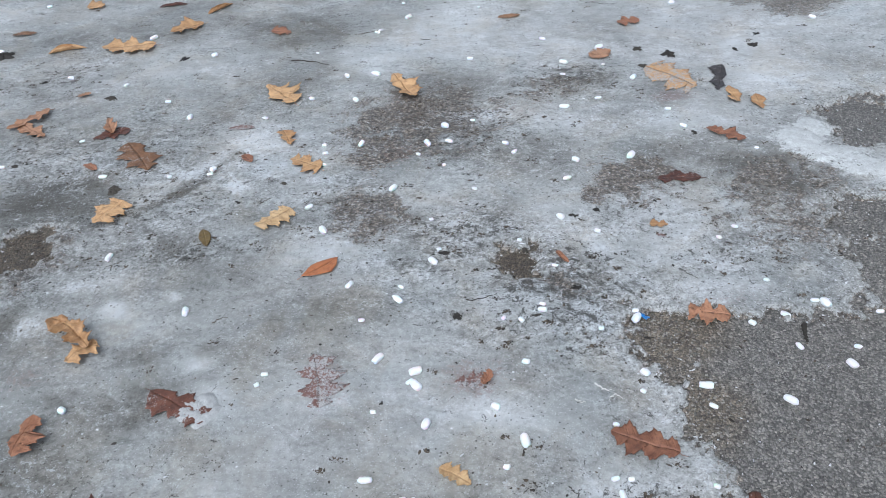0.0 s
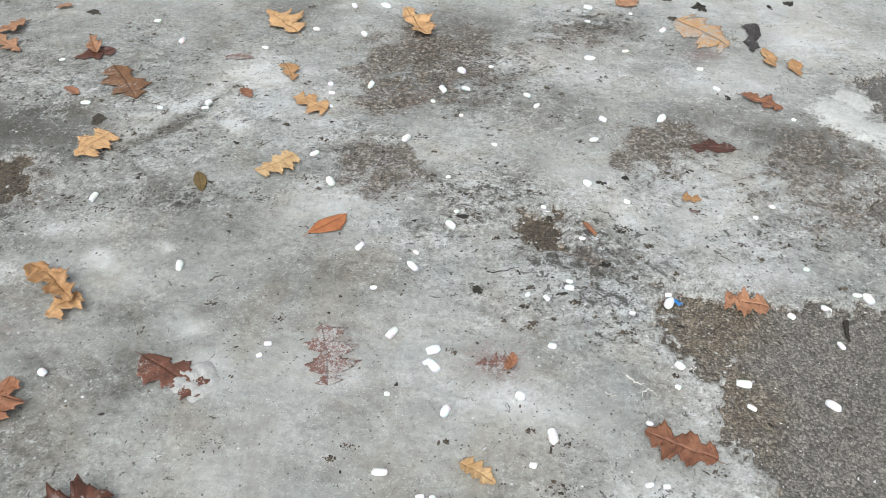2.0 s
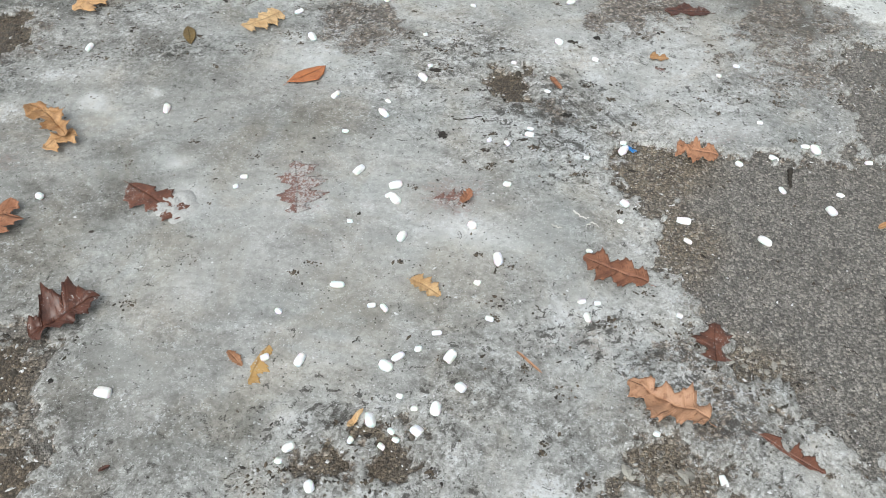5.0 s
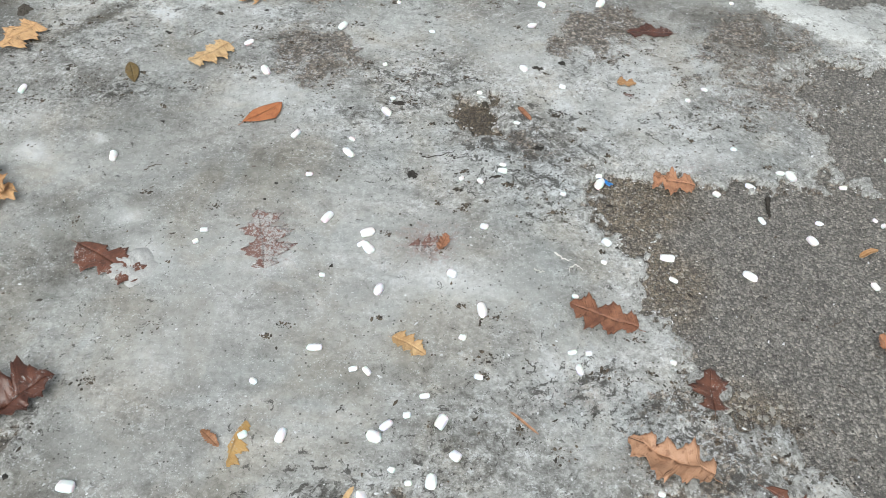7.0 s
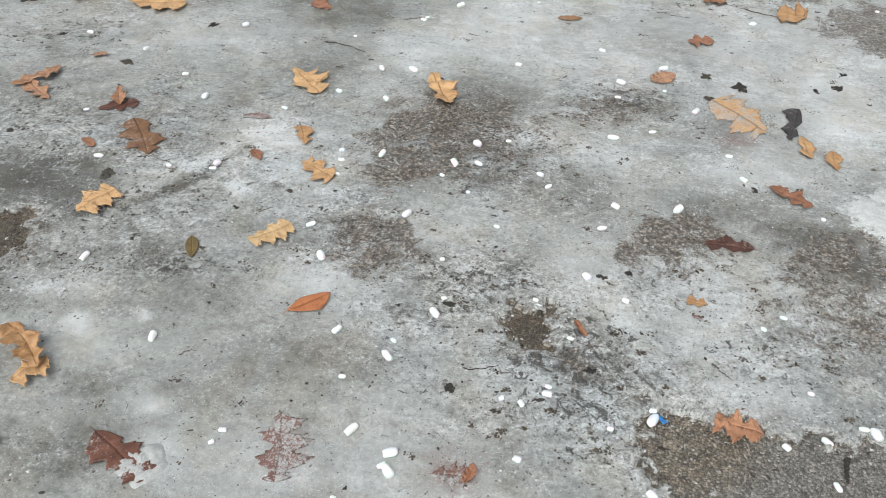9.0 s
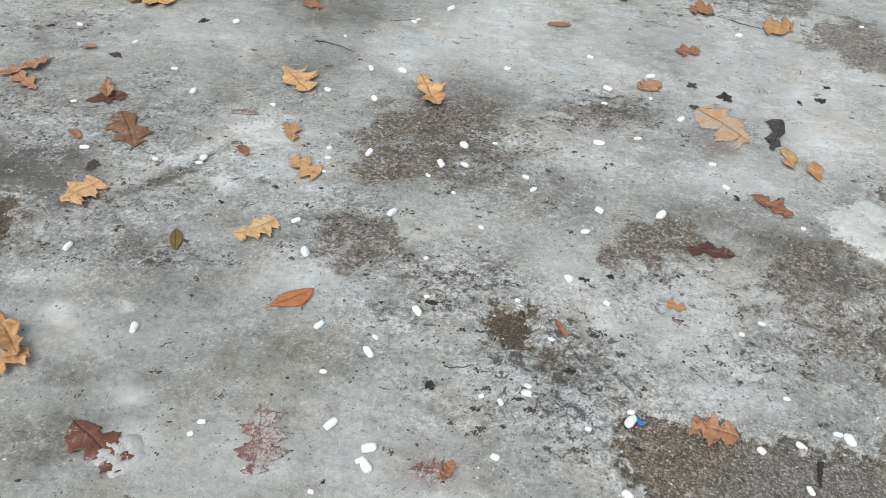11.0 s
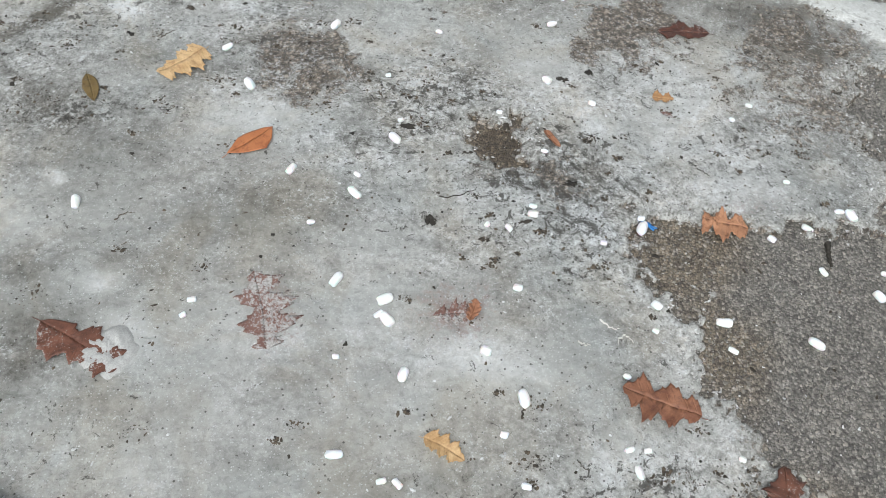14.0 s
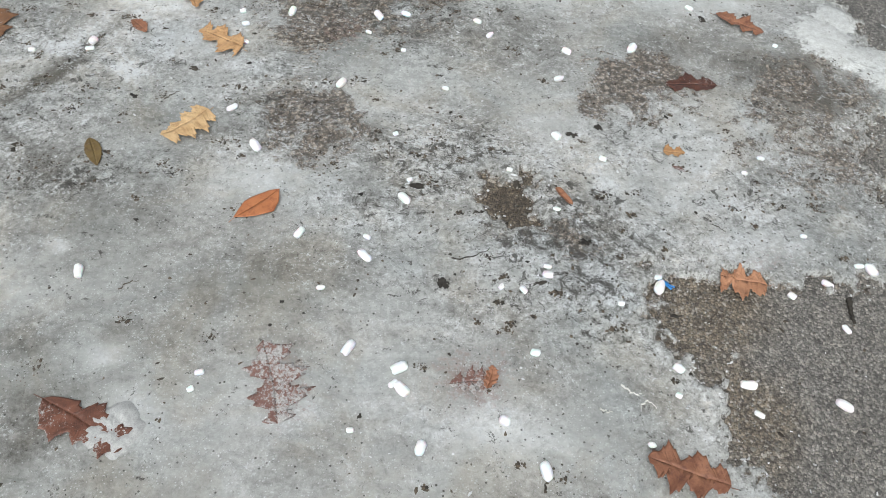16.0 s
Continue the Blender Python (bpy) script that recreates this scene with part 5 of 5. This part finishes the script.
scatter("ice_grains", 90000, (-1.5, 1.6, 0.45, 3.2), (0.0006, 0.0030), 0.6, lambda x, y: 0.8 * np.exp(-(((bare_depth(x, y) + 0.02) / 0.035) ** 2)) + 0.25 * reach("frost", x, y, True) + 0.05, -0.1, GRAIN, "loose white grains of crumbled ice", "ice grains", 3)
scatter("soil_crumbs", 18000, (-1.6, 1.5, 0.5, 3.4), (0.0007, 0.0032), 0.4, lambda x, y: np.clip(0.10 + 1.0 * reach("worn", x, y, True), 0, 1) * (bare_depth(x, y) < 0.04), 0.0, FLAKE, "heaps of black rotted crumbs frozen on the ice", "dirt", 4, (2400, 0.012))
scatter("stone_chips", 5000, (0.3, 1.3, 0.5, 1.4), (0.0020, 0.0095), 0.28, lambda x, y: np.clip(reach("chips", x, y, True) * 1.3 - 0.15, 0, 1) * (bare_depth(x, y) > -0.01), -0.2, CHIP, "flat pale stone chips in the worn asphalt", "gravel", 5, power=1.8)

clump(-0.820, 1.905, 0.0216, 0.0237)
clump(-1.527, 2.839, 0.0403, 0.0403)
clump(0.370, 1.703, 0.0163, 0.0110)
clump(0.428, 1.724, 0.0102, 0.0110)
clump(0.694, 2.644, 0.0196, 0.0221)
clump(0.787, 2.596, 0.0289, 0.0363)
clump(0.688, 2.513, 0.0175, 0.0171)
clump(0.343, 1.433, 0.0153, 0.0110)
clump(0.245, 1.347, 0.0245, 0.0071)
clump(-0.177, 1.326, 0.0071, 0.0051)
clump(-0.237, 1.345, 0.0051, 0.0061)
clump(-0.425, 1.503, 0.0063, 0.0085)
clump(-0.846, 2.741, 0.0177, 0.0180)
clump(0.085, 1.353, 0.0102, 0.0161)
clump(1.105, 2.723, 0.0112, 0.0155)
clump(1.072, 2.635, 0.0175, 0.0184)
clump(0.745, 2.079, 0.0112, 0.0151)
clump(-0.437, 2.033, 0.0092, 0.0051)
clump(-0.611, 1.925, 0.0041, 0.0130)
clump(-0.141, 1.303, 0.0040, 0.0041)
clump(-0.373, 1.341, 0.0041, 0.0045)
clump(-0.368, 1.904, 0.0104, 0.0095)
clump(-0.496, 0.726, 0.0051, 0.0073)
clump(-0.187, 0.851, 0.0030, 0.0061)
clump(-0.394, 0.645, 0.0030, 0.0041)
clump(-0.297, 0.574, 0.0040, 0.0032)
clump(-0.059, 1.117, 0.0050, 0.0071)
clump(0.460, 1.166, 0.0070, 0.0051)
clump(0.648, 0.748, 0.0071, 0.0061)
clump(0.466, 1.280, 0.0143, 0.0061)
clump(0.058, 1.573, 0.0214, 0.0100)
clump(-1.151, 2.049, 0.0124, 0.0125)
clump(-0.473, 1.822, 0.0102, 0.0085)
clump(-0.660, 1.675, 0.0071, 0.0081)
clump(-1.284, 2.599, 0.0136, 0.0134)
clump(-1.013, 2.457, 0.0226, 0.0188)
clump(-0.044, 1.553, 0.0071, 0.0061)
clump(0.158, 1.510, 0.0051, 0.0081)
clump(0.515, 3.241, 0.0165, 0.0160)
clump(-0.568, 0.785, 0.0130, 0.0045)
clump(-0.564, 0.741, 0.0091, 0.0095)
clump(0.009, 0.665, 0.0110, 0.0060)
clump(-0.031, 0.677, 0.0050, 0.0040)
clump(1.003, 2.610, 0.0122, 0.0177)
clump(1.056, 2.636, 0.0092, 0.0136)
clump(0.243, 1.579, 0.0100, 0.0080)
clump(0.051, 1.723, 0.0061, 0.0049)
clump(0.031, 1.569, 0.0060, 0.0048)
clump(0.093, 1.582, 0.0060, 0.0048)
clump(0.062, 1.573, 0.0050, 0.0040)
clump(0.196, 1.701, 0.0060, 0.0048)
clump(-0.021, 1.668, 0.0050, 0.0040)
clump(0.332, 1.432, 0.0091, 0.0072)
clump(0.335, 1.605, 0.0050, 0.0040)
clump(0.209, 1.489, 0.0070, 0.0056)
clump(0.166, 1.508, 0.0071, 0.0057)
clump(0.101, 1.414, 0.0050, 0.0040)
clump(-0.029, 1.864, 0.0070, 0.0056)
clump(-0.259, 1.921, 0.0080, 0.0064)
clump(-0.895, 1.637, 0.0110, 0.0088)
clump(-0.936, 1.624, 0.0090, 0.0072)
clump(-0.841, 1.485, 0.0051, 0.0041)
clump(-0.828, 1.501, 0.0050, 0.0040)
clump(-0.818, 1.566, 0.0050, 0.0040)
clump(-0.661, 1.687, 0.0070, 0.0056)
clump(-0.848, 1.575, 0.0051, 0.0041)
clump(-0.583, 0.769, 0.0060, 0.0048)
clump(-0.570, 0.763, 0.0032, 0.0025)
clump(-0.535, 0.746, 0.0050, 0.0040)
clump(-0.496, 0.726, 0.0050, 0.0040)
clump(-0.585, 0.807, 0.0060, 0.0048)
clump(-0.604, 0.811, 0.0081, 0.0064)
clump(-0.983, 1.657, 0.0110, 0.0088)
clump(-0.943, 1.694, 0.0081, 0.0064)
clump(-0.929, 1.567, 0.0061, 0.0049)
twig((-0.467, 2.678), (-0.403, 2.670), (-0.329, 2.632))
twig((-0.257, 2.878), (-0.214, 2.898), (-0.183, 2.915))
twig((0.878, 3.157), (0.935, 3.125), (0.983, 3.119))
twig((0.772, 0.875), (0.786, 0.864), (0.799, 0.849))
twig((0.104, 1.404), (0.136, 1.406), (0.173, 1.425))
thread((0.342, 1.151), (0.356, 1.137), (0.369, 1.133))
thread((0.361, 1.109), (0.376, 1.121), (0.386, 1.110))
thread((0.299, 1.114), (0.309, 1.108), (0.319, 1.108))
twig((0.268, 0.919), (0.275, 0.911), (0.281, 0.905))
twig((-0.431, 1.359), (-0.416, 1.373), (-0.402, 1.372))
twig((0.517, 1.261), (0.533, 1.278), (0.551, 1.298))
twig((-0.415, 1.811), (-0.402, 1.823), (-0.389, 1.835))
twig((0.650, 3.166), (0.657, 3.139), (0.665, 3.117))
twig((-0.029, 2.812), (-0.006, 2.805), (0.011, 2.814))
twig((0.797, 0.992), (0.818, 1.000), (0.833, 1.013))
twig((-0.189, 0.578), (-0.181, 0.584), (-0.175, 0.591))
twig((0.583, 1.468), (0.595, 1.459), (0.604, 1.449))
twig((0.535, 1.257), (0.545, 1.274), (0.556, 1.286))
twig((-0.033, 0.826), (-0.028, 0.833), (-0.025, 0.839))
husk((0.781, 1.303), (0.776, 1.279), (0.771, 1.253))
plastic((0.456, 1.352), (0.464, 1.346), (0.472, 1.340))
frost_crust(-0.401, 1.116, 0.052, 0.052, 0.3)
